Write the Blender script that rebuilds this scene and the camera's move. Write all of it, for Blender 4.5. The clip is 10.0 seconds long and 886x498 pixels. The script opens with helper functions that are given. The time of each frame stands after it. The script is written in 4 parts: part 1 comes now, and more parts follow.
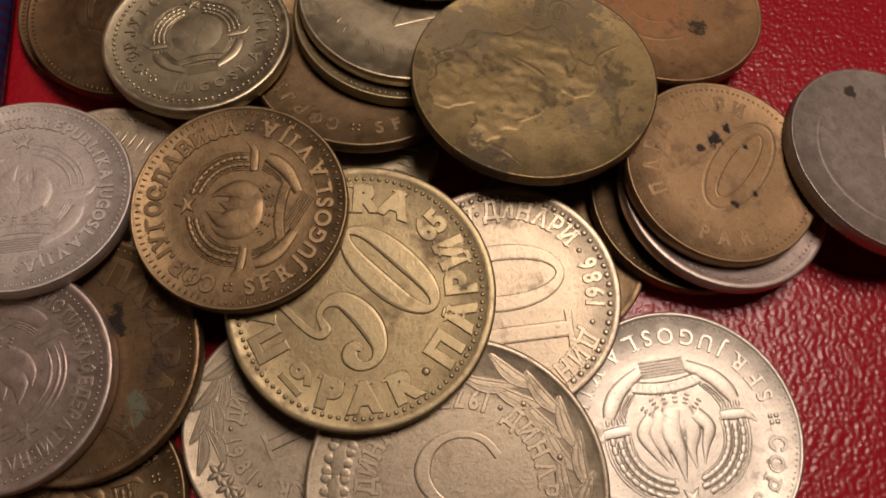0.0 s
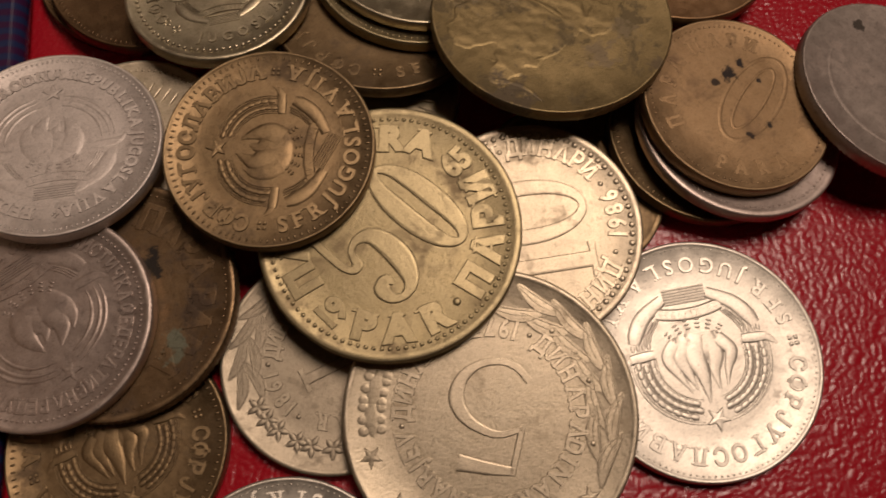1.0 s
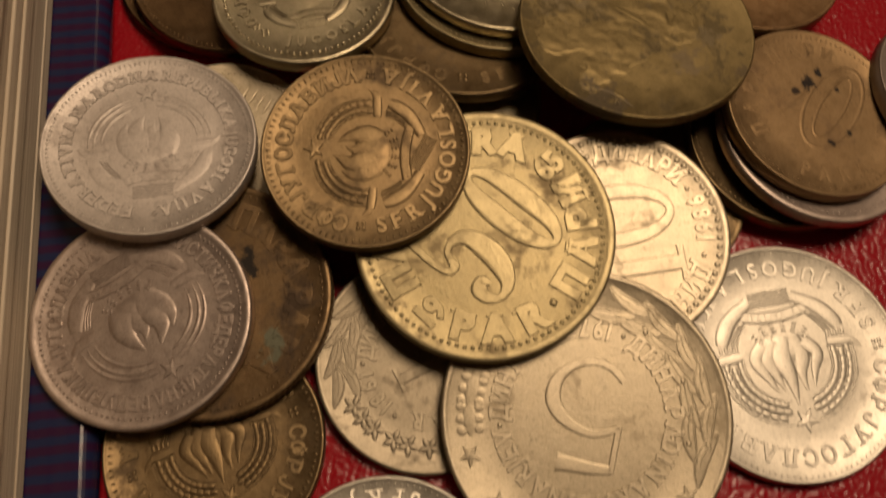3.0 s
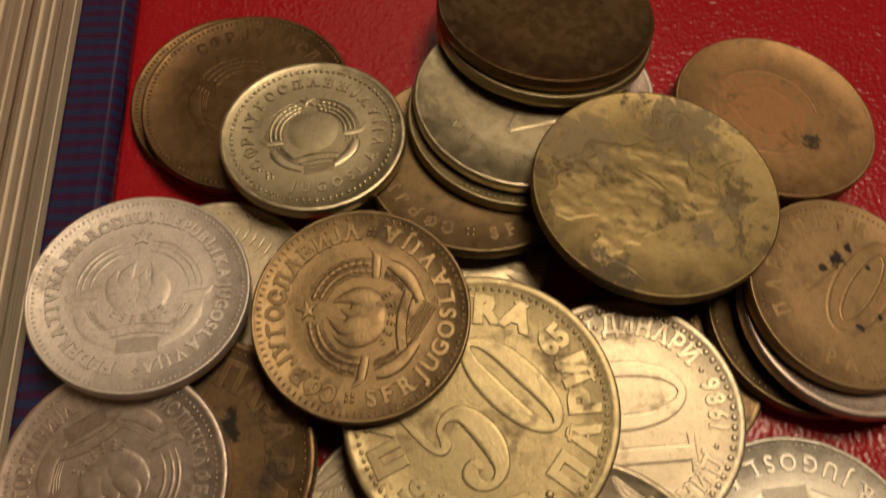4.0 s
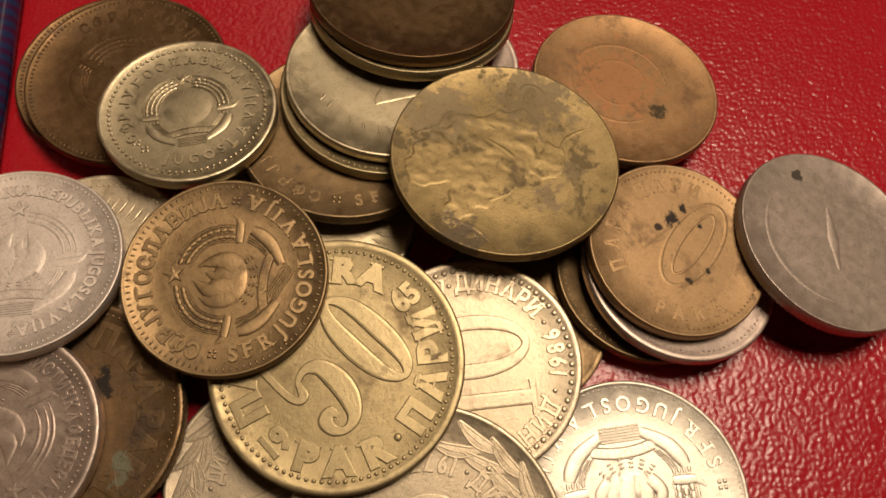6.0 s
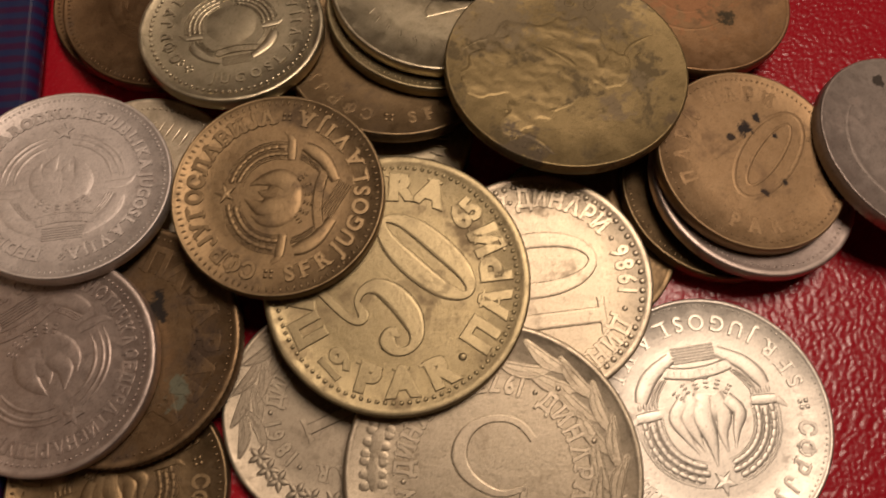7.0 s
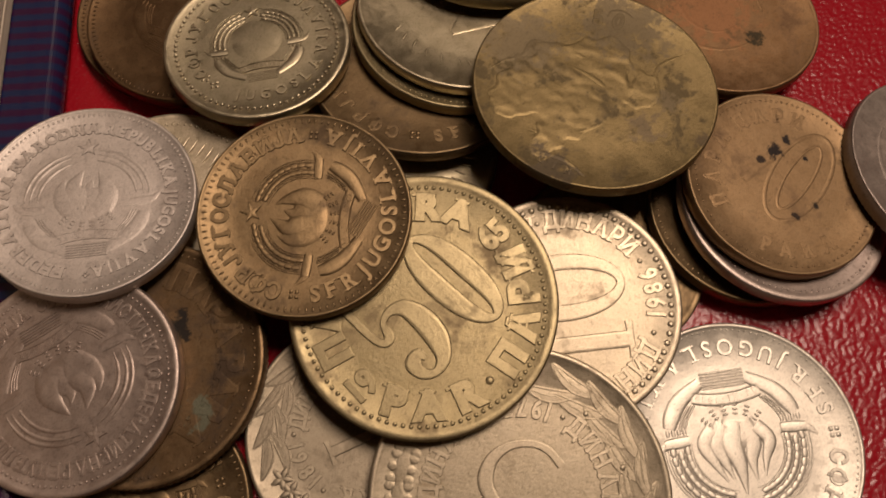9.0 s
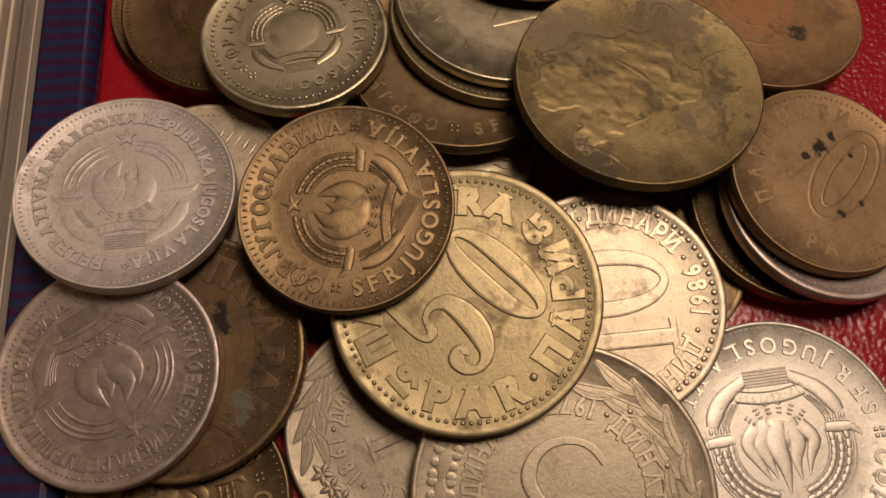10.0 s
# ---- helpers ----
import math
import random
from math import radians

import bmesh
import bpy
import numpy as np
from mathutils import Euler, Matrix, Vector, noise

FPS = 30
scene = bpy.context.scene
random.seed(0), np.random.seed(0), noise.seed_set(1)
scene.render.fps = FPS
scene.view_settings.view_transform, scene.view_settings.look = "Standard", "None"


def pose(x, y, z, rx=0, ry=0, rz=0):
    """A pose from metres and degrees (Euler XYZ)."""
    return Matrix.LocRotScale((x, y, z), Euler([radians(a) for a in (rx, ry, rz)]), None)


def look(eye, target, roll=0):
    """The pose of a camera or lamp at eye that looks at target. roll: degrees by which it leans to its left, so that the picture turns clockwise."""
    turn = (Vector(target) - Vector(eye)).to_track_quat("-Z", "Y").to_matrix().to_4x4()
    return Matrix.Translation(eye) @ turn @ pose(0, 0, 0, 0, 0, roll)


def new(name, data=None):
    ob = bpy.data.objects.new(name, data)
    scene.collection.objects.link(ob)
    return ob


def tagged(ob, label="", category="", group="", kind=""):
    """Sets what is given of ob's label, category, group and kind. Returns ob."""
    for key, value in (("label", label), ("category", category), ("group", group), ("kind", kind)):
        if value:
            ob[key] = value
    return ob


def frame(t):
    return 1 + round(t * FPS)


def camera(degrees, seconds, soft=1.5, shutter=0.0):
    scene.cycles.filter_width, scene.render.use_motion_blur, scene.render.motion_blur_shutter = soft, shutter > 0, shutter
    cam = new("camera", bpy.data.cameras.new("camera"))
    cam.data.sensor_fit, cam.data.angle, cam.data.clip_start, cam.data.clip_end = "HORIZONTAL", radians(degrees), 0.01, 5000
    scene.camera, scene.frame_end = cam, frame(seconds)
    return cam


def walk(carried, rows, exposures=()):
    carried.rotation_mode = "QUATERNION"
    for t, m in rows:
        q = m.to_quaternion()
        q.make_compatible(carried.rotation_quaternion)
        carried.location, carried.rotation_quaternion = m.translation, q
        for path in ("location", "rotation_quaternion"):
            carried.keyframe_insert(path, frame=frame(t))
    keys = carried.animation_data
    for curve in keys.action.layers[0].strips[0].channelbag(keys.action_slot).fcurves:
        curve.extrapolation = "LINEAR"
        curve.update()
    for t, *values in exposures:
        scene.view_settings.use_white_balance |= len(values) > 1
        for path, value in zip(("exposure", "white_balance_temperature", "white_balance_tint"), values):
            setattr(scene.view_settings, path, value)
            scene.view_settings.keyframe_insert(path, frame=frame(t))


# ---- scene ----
cam = camera(59.03, 10.0, soft=1.7, shutter=0.5)
# seconds, place in centimetres, turn in degrees
PATH = [
    (0.0, -0.0873, 0.7743, 7.6945, 20.574, -0.815, 0.113),
    (0.5, -0.1164, 0.4959, 7.7361, 20.091, -0.79, -0.97),
    (1.0, -0.3982, 0.2508, 7.7141, 19.56, -0.579, -1.53),
    (1.5, -0.9156, 0.1567, 7.7045, 19.382, -0.798, -1.694),
    (2.0, -1.2899, -0.3111, 7.7186, 17.075, -0.793, -3.167),
    (2.2, -1.3967, -0.4608, 7.7173, 16.861, -0.878, -3.519),
    (3.3, -1.4432, 0.4851, 7.7599, 22.131, -1.922, -0.148),
    (3.5, -1.3091, 0.7045, 7.7648, 22.777, -1.3, 0.745),
    (4.0, -1.1553, 1.3481, 7.8098, 24.078, -0.901, 2.469),
    (4.5, -0.9434, 1.8229, 7.934, 24.867, -0.891, 3.824),
    (5.0, -0.5599, 1.8473, 8.0227, 23.516, -0.848, 3.735),
    (5.5, -0.1585, 1.3437, 8.205, 22.851, -2.088, 2.118),
    (5.7, -0.0598, 1.1497, 8.3511, 22.724, -2.937, 1.175),
    (6.8, -0.2244, 0.851, 7.9222, 20.595, -1.019, 0.343),
    (7.0, -0.3679, 0.6938, 7.7933, 19.967, -0.404, 0.249),
    (7.5, -0.5414, 0.4857, 7.8346, 21.227, -0.859, 0.205),
    (8.0, -0.3157, 1.1311, 7.8933, 20.825, -0.621, 1.222),
    (8.5, -0.446, 1.1822, 7.8038, 20.665, -0.416, 1.624),
    (9.0, -0.5904, 0.8557, 7.7652, 20.408, -0.35, 0.924),
    (9.5, -0.8799, 0.7594, 7.7289, 20.236, -0.433, 1.006),
    (10.0, -0.9871, 0.8799, 7.6829, 19.968, -0.49, 1.448),
]
EXPOSE = [(0.0, -0.25, 6100, 20), (1.0, -0.38, 6250, 19), (1.5, -0.5, 6450, 18), (2.0, -0.54, 6850, 16), (3.5, -0.48, 7500, 10), (4.5, 0.2, 7050, 5), (5.5, 0.45, 6950, 7),
          (7.0, -0.18, 6400, 18), (7.5, -0.26, 6400, 18), (8.5, -0.2, 6400, 18), (10.0, -0.37, 6500, 18)]
CM = 0.01
walk(cam, [(t, pose(x * CM, y * CM, z * CM, rx, ry, rz)) for t, x, y, z, rx, ry, rz in PATH], EXPOSE)

# ---- light: a warm lamp overhead, another behind the coins, a dim room round them ----
world = bpy.data.worlds.new("room_air")
world.use_nodes = True
world.node_tree.nodes["Background"].inputs[0].default_value = (1.0, 0.75, 0.5, 1)
world.node_tree.nodes["Background"].inputs[1].default_value = 0.008
scene.world = world


def lamp(eye, target, across, power, colour):
    data = bpy.data.lights.new("room_lamp", "AREA")
    data.shape, data.size, data.energy, data.color = "DISK", across, power, colour
    ob = new("room_lamp", data)
    ob.matrix_world = look(eye, target)


lamp((0.115, 0.165, 0.50), (0.0, 0.035, 0.0), 0.19, 2.2, (1.0, 0.795, 0.60))
lamp((-0.05, 0.48, 0.50), (0.0, 0.035, 0.0), 0.20, 0.15, (1.0, 0.795, 0.60))


# ---- materials ----
def nodes_of(name):
    m = bpy.data.materials.new(name)
    m.use_nodes = True
    nt = m.node_tree
    return m, nt, nt.nodes["Principled BSDF"]


def node(nt, kind, **values):
    n = nt.nodes.new(kind)
    for key, value in values.items():
        n.inputs[key].default_value = value
    return n


def ramp(nt, source, stops):
    n = nt.nodes.new("ShaderNodeValToRGB")
    while len(n.color_ramp.elements) < len(stops):
        n.color_ramp.elements.new(0.5)
    for e, (p, c) in zip(n.color_ramp.elements, stops):
        e.position, e.color = p, (*c, 1) if len(c) == 3 else c
    nt.links.new(source, n.inputs[0])
    return n.outputs[0]


def grey(v):
    return (v, v, v)


def mixed(nt, fac, a, b):
    n = nt.nodes.new("ShaderNodeMix")
    n.data_type = "RGBA"
    for socket, value in ((n.inputs[0], fac), (n.inputs[6], a), (n.inputs[7], b)):
        if isinstance(value, (tuple, float, int)):
            socket.default_value = value if not isinstance(value, tuple) else (*value, 1)
        else:
            nt.links.new(value, socket)
    return n.outputs[2]


def maths(nt, op, a, b=0.0, clamp=False):
    n = nt.nodes.new("ShaderNodeMath")
    n.operation, n.use_clamp = op, clamp
    for socket, value in zip(n.inputs, (a, b)):
        if isinstance(value, (float, int)):
            socket.default_value = value
        else:
            nt.links.new(value, socket)
    return n.outputs[0]


def cloud(nt, place, scale, detail=4.0, rough=0.6, distort=0.0):
    n = node(nt, "ShaderNodeTexNoise", Scale=scale, Detail=detail, Roughness=rough, Distortion=distort)
    nt.links.new(place, n.inputs["Vector"])
    return n.outputs["Fac"]


def coin_metal(name, base, worn, stain, rough=0.36, stained=0.5, shine=1.0, spots=(), grain=1.0, blur=1.0, step=0.014, grime_shade=0.75):
    """Struck metal, step (cm) deep: rubbed on its raised parts, their sloping feet darkened as dirt and painted crease
    shade; clean base, lighter rubbed places, dull stains, hairline scratches; spots: x, y, size (cm), colour.
    """
    m, nt, bsdf = nodes_of(name)
    tc = nt.nodes.new("ShaderNodeTexCoord")
    info = nt.nodes.new("ShaderNodeObjectInfo")
    place = tc.outputs["Object"]
    big = cloud(nt, place, 190.0, 5.0, 0.62, 0.4)
    mid = cloud(nt, place, 700.0, 6.0, 0.7, 0.2)
    fine = cloud(nt, place, 5200.0, 3.0, 0.7)
    rubbed = mixed(nt, ramp(nt, mid, [(0.35, grey(0)), (0.7, grey(1))]), base, worn)
    dirt = ramp(nt, maths(nt, "ADD", maths(nt, "MULTIPLY", big, 0.62), maths(nt, "MULTIPLY", mid, 0.38)),
                [(0.66 - 0.06 * blur - 0.2 * stained, grey(0)), (0.66 + 0.06 * blur - 0.2 * stained, grey(0.9))])
    colour = mixed(nt, dirt, rubbed, stain)
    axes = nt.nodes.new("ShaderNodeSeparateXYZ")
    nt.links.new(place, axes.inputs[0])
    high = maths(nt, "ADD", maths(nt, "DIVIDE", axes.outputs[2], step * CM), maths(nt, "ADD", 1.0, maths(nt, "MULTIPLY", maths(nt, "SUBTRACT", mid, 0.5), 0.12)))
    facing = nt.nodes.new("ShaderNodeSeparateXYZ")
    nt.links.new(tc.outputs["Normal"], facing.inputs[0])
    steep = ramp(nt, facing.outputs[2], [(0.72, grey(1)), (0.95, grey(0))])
    # darkened slopes: dirt plus crease shade painted into the colour
    foot = maths(nt, "MULTIPLY", steep, ramp(nt, high, [(-0.0, grey(0.5 * grime_shade)), (0.1, grey(grime_shade)), (0.45, grey(grime_shade)), (0.85, grey(0))]))
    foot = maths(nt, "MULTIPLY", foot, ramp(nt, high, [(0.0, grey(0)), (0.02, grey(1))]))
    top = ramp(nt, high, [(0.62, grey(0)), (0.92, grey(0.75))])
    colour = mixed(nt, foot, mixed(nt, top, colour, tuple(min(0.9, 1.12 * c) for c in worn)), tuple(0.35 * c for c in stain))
    dull = maths(nt, "MAXIMUM", dirt, foot)
    for x, y, size, tone in spots:
        shift = nt.nodes.new("ShaderNodeVectorMath")
        shift.operation = "DISTANCE"
        nt.links.new(place, shift.inputs[0])
        shift.inputs[1].default_value = (x * CM, y * CM, 0)
        edge = maths(nt, "ADD", maths(nt, "DIVIDE", shift.outputs["Value"], size * CM),
                     maths(nt, "MULTIPLY", maths(nt, "SUBTRACT", mid, 0.5), 4.5))
        there = ramp(nt, edge, [(0.62, grey(0.95)), (1.0, grey(0))])
        colour = mixed(nt, there, colour, tone)
        dull = maths(nt, "MAXIMUM", dull, there)
    pits = cloud(nt, place, 2300.0, 3.0, 0.75)
    speck = maths(nt, "MULTIPLY", ramp(nt, fine, [(0.30, grey(0.66)), (0.5, grey(1))]), ramp(nt, pits, [(0.27, grey(0.5)), (0.43, grey(1))]))
    mul = nt.nodes.new("ShaderNodeMix")
    mul.data_type, mul.blend_type = "RGBA", "MULTIPLY"
    mul.inputs[0].default_value = 0.7
    nt.links.new(colour, mul.inputs[6])
    nt.links.new(speck, mul.inputs[7])
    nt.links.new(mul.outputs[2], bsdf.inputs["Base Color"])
    nt.links.new(ramp(nt, dull, [(0.0, grey(1.0 * shine)), (1.0, grey(0.62 * shine))]), bsdf.inputs["Metallic"])
    nt.links.new(maths(nt, "ADD", maths(nt, "MULTIPLY", dull, 0.16), maths(nt, "ADD", maths(nt, "MULTIPLY", mid, 0.30), rough - 0.15)),
                 bsdf.inputs["Roughness"])
    # scratches: stretched noise in two directions
    heights = []
    for angle in (0.5, 2.0):
        mp = nt.nodes.new("ShaderNodeMapping")
        mp.inputs["Rotation"].default_value = (0, 0, angle)
        mp.inputs["Scale"].default_value = (160, 9000, 9000)
        nt.links.new(place, mp.inputs["Vector"])
        heights.append(ramp(nt, cloud(nt, mp.outputs[0], 1.0, 2.0, 0.6), [(0.20, grey(0)), (0.27, grey(1))]))
    h = maths(nt, "ADD", maths(nt, "MULTIPLY", maths(nt, "ADD", heights[0], heights[1]), 0.12),
              maths(nt, "ADD", maths(nt, "MULTIPLY", mid, 1.1), maths(nt, "ADD", maths(nt, "MULTIPLY", fine, 0.8), maths(nt, "MULTIPLY", pits, 0.9))))
    bump = node(nt, "ShaderNodeBump", Strength=0.4 * grain, Distance=0.00004)
    nt.links.new(h, bump.inputs["Height"])
    nt.links.new(bump.outputs[0], bsdf.inputs["Normal"])
    return m


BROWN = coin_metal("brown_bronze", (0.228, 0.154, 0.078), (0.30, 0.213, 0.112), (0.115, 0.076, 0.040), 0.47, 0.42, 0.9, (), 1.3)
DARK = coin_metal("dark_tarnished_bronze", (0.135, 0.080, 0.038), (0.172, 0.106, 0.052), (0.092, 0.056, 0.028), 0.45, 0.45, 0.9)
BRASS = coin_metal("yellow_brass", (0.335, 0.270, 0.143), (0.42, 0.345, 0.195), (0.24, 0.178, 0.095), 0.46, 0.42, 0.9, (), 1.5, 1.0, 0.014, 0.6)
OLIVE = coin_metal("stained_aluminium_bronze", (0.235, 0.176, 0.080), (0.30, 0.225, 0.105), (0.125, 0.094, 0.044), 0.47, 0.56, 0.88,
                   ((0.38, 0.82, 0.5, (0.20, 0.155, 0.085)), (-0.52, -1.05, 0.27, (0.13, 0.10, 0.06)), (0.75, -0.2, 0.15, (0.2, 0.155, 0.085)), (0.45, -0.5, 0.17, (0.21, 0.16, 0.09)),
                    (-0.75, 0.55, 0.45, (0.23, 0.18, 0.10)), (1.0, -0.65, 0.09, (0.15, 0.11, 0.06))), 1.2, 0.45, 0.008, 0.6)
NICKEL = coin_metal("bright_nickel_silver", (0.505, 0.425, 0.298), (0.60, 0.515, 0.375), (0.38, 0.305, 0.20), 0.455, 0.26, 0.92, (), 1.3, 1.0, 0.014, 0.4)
# NICKEL copy, darkened: shade from the coin above is put into its colour
SHADED = coin_metal("shaded_nickel_silver", (0.385, 0.325, 0.235), (0.46, 0.395, 0.29), (0.27, 0.22, 0.15), 0.52, 0.34, 0.9, (), 1.3, 1.0, 0.014, 0.5)
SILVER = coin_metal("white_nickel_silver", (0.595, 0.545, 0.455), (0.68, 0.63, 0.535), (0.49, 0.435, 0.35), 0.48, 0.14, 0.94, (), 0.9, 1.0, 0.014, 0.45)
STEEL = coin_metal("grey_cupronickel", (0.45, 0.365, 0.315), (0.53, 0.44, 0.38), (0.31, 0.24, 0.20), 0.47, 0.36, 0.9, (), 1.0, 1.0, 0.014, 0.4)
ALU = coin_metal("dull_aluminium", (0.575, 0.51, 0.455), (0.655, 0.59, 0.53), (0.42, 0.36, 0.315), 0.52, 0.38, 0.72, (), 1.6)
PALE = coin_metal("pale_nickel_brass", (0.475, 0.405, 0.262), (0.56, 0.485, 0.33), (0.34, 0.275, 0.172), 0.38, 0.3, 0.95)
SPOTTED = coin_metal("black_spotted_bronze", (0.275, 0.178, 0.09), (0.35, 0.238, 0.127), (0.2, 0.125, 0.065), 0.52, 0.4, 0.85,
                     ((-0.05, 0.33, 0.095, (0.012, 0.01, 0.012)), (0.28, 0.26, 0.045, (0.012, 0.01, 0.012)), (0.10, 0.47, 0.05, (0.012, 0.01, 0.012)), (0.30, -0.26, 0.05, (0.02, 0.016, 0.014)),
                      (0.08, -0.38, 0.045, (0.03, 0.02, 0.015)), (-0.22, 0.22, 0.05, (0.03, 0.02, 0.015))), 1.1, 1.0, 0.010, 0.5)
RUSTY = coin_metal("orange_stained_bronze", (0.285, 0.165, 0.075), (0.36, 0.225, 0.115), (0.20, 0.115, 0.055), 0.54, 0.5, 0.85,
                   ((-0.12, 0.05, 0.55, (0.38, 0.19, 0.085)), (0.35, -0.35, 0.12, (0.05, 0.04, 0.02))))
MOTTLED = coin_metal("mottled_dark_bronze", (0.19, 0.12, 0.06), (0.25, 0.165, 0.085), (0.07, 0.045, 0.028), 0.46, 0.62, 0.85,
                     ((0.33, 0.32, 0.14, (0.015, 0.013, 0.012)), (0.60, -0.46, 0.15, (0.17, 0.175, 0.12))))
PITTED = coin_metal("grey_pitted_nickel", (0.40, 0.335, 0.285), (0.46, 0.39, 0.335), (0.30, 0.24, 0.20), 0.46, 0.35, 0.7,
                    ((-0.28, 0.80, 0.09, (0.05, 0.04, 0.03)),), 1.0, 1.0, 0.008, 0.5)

# red grained leatherette
RED, rt, rb = nodes_of("red_grained_leatherette")
rc = rt.nodes.new("ShaderNodeTexCoord").outputs["Object"]
warp = rt.nodes.new("ShaderNodeVectorMath")
warp.operation = "MULTIPLY_ADD"
wn = node(rt, "ShaderNodeTexNoise", Scale=500.0, Detail=2.0)
rt.links.new(rc, wn.inputs["Vector"])
rt.links.new(wn.outputs["Color"], warp.inputs[0])
warp.inputs[1].default_value = (0.0011, 0.0011, 0)
rt.links.new(rc, warp.inputs[2])
cells = node(rt, "ShaderNodeTexVoronoi", Scale=1080.0)
rt.links.new(warp.outputs[0], cells.inputs["Vector"])
pebble = maths(rt, "SUBTRACT", 1.0, maths(rt, "POWER", cells.outputs["Distance"], 1.7))
rnoise = cloud(rt, rc, 2600.0, 4.0, 0.65)
rbig = cloud(rt, rc, 60.0, 3.0)
rbump = node(rt, "ShaderNodeBump", Strength=0.35, Distance=0.00008)
rt.links.new(maths(rt, "ADD", maths(rt, "MULTIPLY", pebble, 0.3), rnoise), rbump.inputs["Height"])
rt.links.new(rbump.outputs[0], rb.inputs["Normal"])
rt.links.new(mixed(rt, rbig, (0.29, 0.006, 0.013), (0.37, 0.011, 0.019)), rb.inputs["Base Color"])
rb.inputs["Specular IOR Level"].default_value = 0.38
rt.links.new(ramp(rt, rnoise, [(0.3, grey(0.19)), (0.7, grey(0.30))]), rb.inputs["Roughness"])

# glossy printed board with fine dark bands
BLUE, bt, bb = nodes_of("blue_striped_glossy_board")
bc = bt.nodes.new("ShaderNodeTexCoord").outputs["Object"]
sep = bt.nodes.new("ShaderNodeSeparateXYZ")
bt.links.new(bc, sep.inputs[0])
wave = maths(bt, "ADD", maths(bt, "MULTIPLY", maths(bt, "SINE", maths(bt, "MULTIPLY", sep.outputs[1], 2 * math.pi / 0.00165)), 0.5), 0.5)
bn = cloud(bt, bc, 900.0, 4.0, 0.7)
band = ramp(bt, maths(bt, "ADD", wave, maths(bt, "MULTIPLY", maths(bt, "SUBTRACT", bn, 0.5), 0.8)), [(0.25, (0.016, 0.024, 0.075)), (0.75, (0.038, 0.010, 0.042))])
bt.links.new(band, bb.inputs["Base Color"])
bb.inputs["Roughness"].default_value = 0.2
bb.inputs["Specular IOR Level"].default_value = 0.35
bbump = node(bt, "ShaderNodeBump", Strength=0.1, Distance=0.00004)
bt.links.new(maths(bt, "ADD", wave, bn), bbump.inputs["Height"])
bt.links.new(bbump.outputs[0], bb.inputs["Normal"])

# paper edges
PAPER, pt, pb = nodes_of("cream_paper_edges")
pc = pt.nodes.new("ShaderNodeTexCoord").outputs["Object"]
pm = pt.nodes.new("ShaderNodeMapping")
pm.inputs["Scale"].default_value = (300, 12, 5200)
pt.links.new(pc, pm.inputs["Vector"])
sheets = cloud(pt, pm.outputs[0], 1.0, 4.0, 0.7)
pt.links.new(ramp(pt, sheets, [(0.3, (0.50, 0.40, 0.29)), (0.62, (0.74, 0.65, 0.52))]), pb.inputs["Base Color"])
pb.inputs["Roughness"].default_value = 0.85
pbump = node(pt, "ShaderNodeBump", Strength=0.6, Distance=0.0002)
pt.links.new(sheets, pbump.inputs["Height"])
pt.links.new(pbump.outputs[0], pb.inputs["Normal"])


def plain(name, a, b, scale, rough):
    m, nt, bsdf = nodes_of(name)
    c = nt.nodes.new("ShaderNodeTexCoord").outputs["Object"]
    n = cloud(nt, c, scale, 5.0, 0.6)
    nt.links.new(mixed(nt, n, a, b), bsdf.inputs["Base Color"])
    bsdf.inputs["Roughness"].default_value = rough
    bump = node(nt, "ShaderNodeBump", Strength=0.2, Distance=0.002)
    nt.links.new(n, bump.inputs["Height"])
    nt.links.new(bump.outputs[0], bsdf.inputs["Normal"])
    return m


WALL = plain("warm_white_plaster", (0.66, 0.58, 0.48), (0.74, 0.67, 0.57), 6.0, 0.9)
WOOD = plain("brown_wood", (0.16, 0.09, 0.045), (0.28, 0.17, 0.09), 9.0, 0.5)


# ---- mesh helpers ----
def part(name, verts, faces, material, parent=None, label="", smooth=True):
    me = bpy.data.meshes.new(name)
    me.from_pydata([tuple(v) for v in verts], [], faces)
    me.materials.append(material)
    if smooth:
        me.polygons.foreach_set("use_smooth", [True] * len(me.polygons))
    me.update()
    ob = new(name, me)
    if parent:
        ob.parent = parent
    if label:
        ob["label"] = label
    return ob


def block(name, lo, hi, material, bevel=0.0, parent=None, turn=None):
    bm = bmesh.new()
    bmesh.ops.create_cube(bm, size=1.0)
    for v in bm.verts:
        v.co = Vector([a + (c + 0.5) * (b - a) for a, b, c in zip(lo, hi, v.co)])
    if bevel:
        bmesh.ops.bevel(bm, geom=bm.edges[:], offset=bevel, segments=8, affect="EDGES", profile=0.5)
    me = bpy.data.meshes.new(name)
    bm.to_mesh(me)
    bm.free()
    me.materials.append(material)
    ob = new(name, me)
    if turn is not None:
        ob.matrix_world = turn
    if parent:
        ob.parent = parent
    return ob


# ---- the room ----
tagged(block("floor", (-2, -2, -0.83), (2, 2, -0.79), WOOD), kind="structure", label="brown wooden floor of the room", category="floor")
tagged(block("ceiling", (-2, -2, 1.75), (2, 2, 1.8), WALL), kind="structure", label="plain warm white plaster ceiling", category="ceiling")
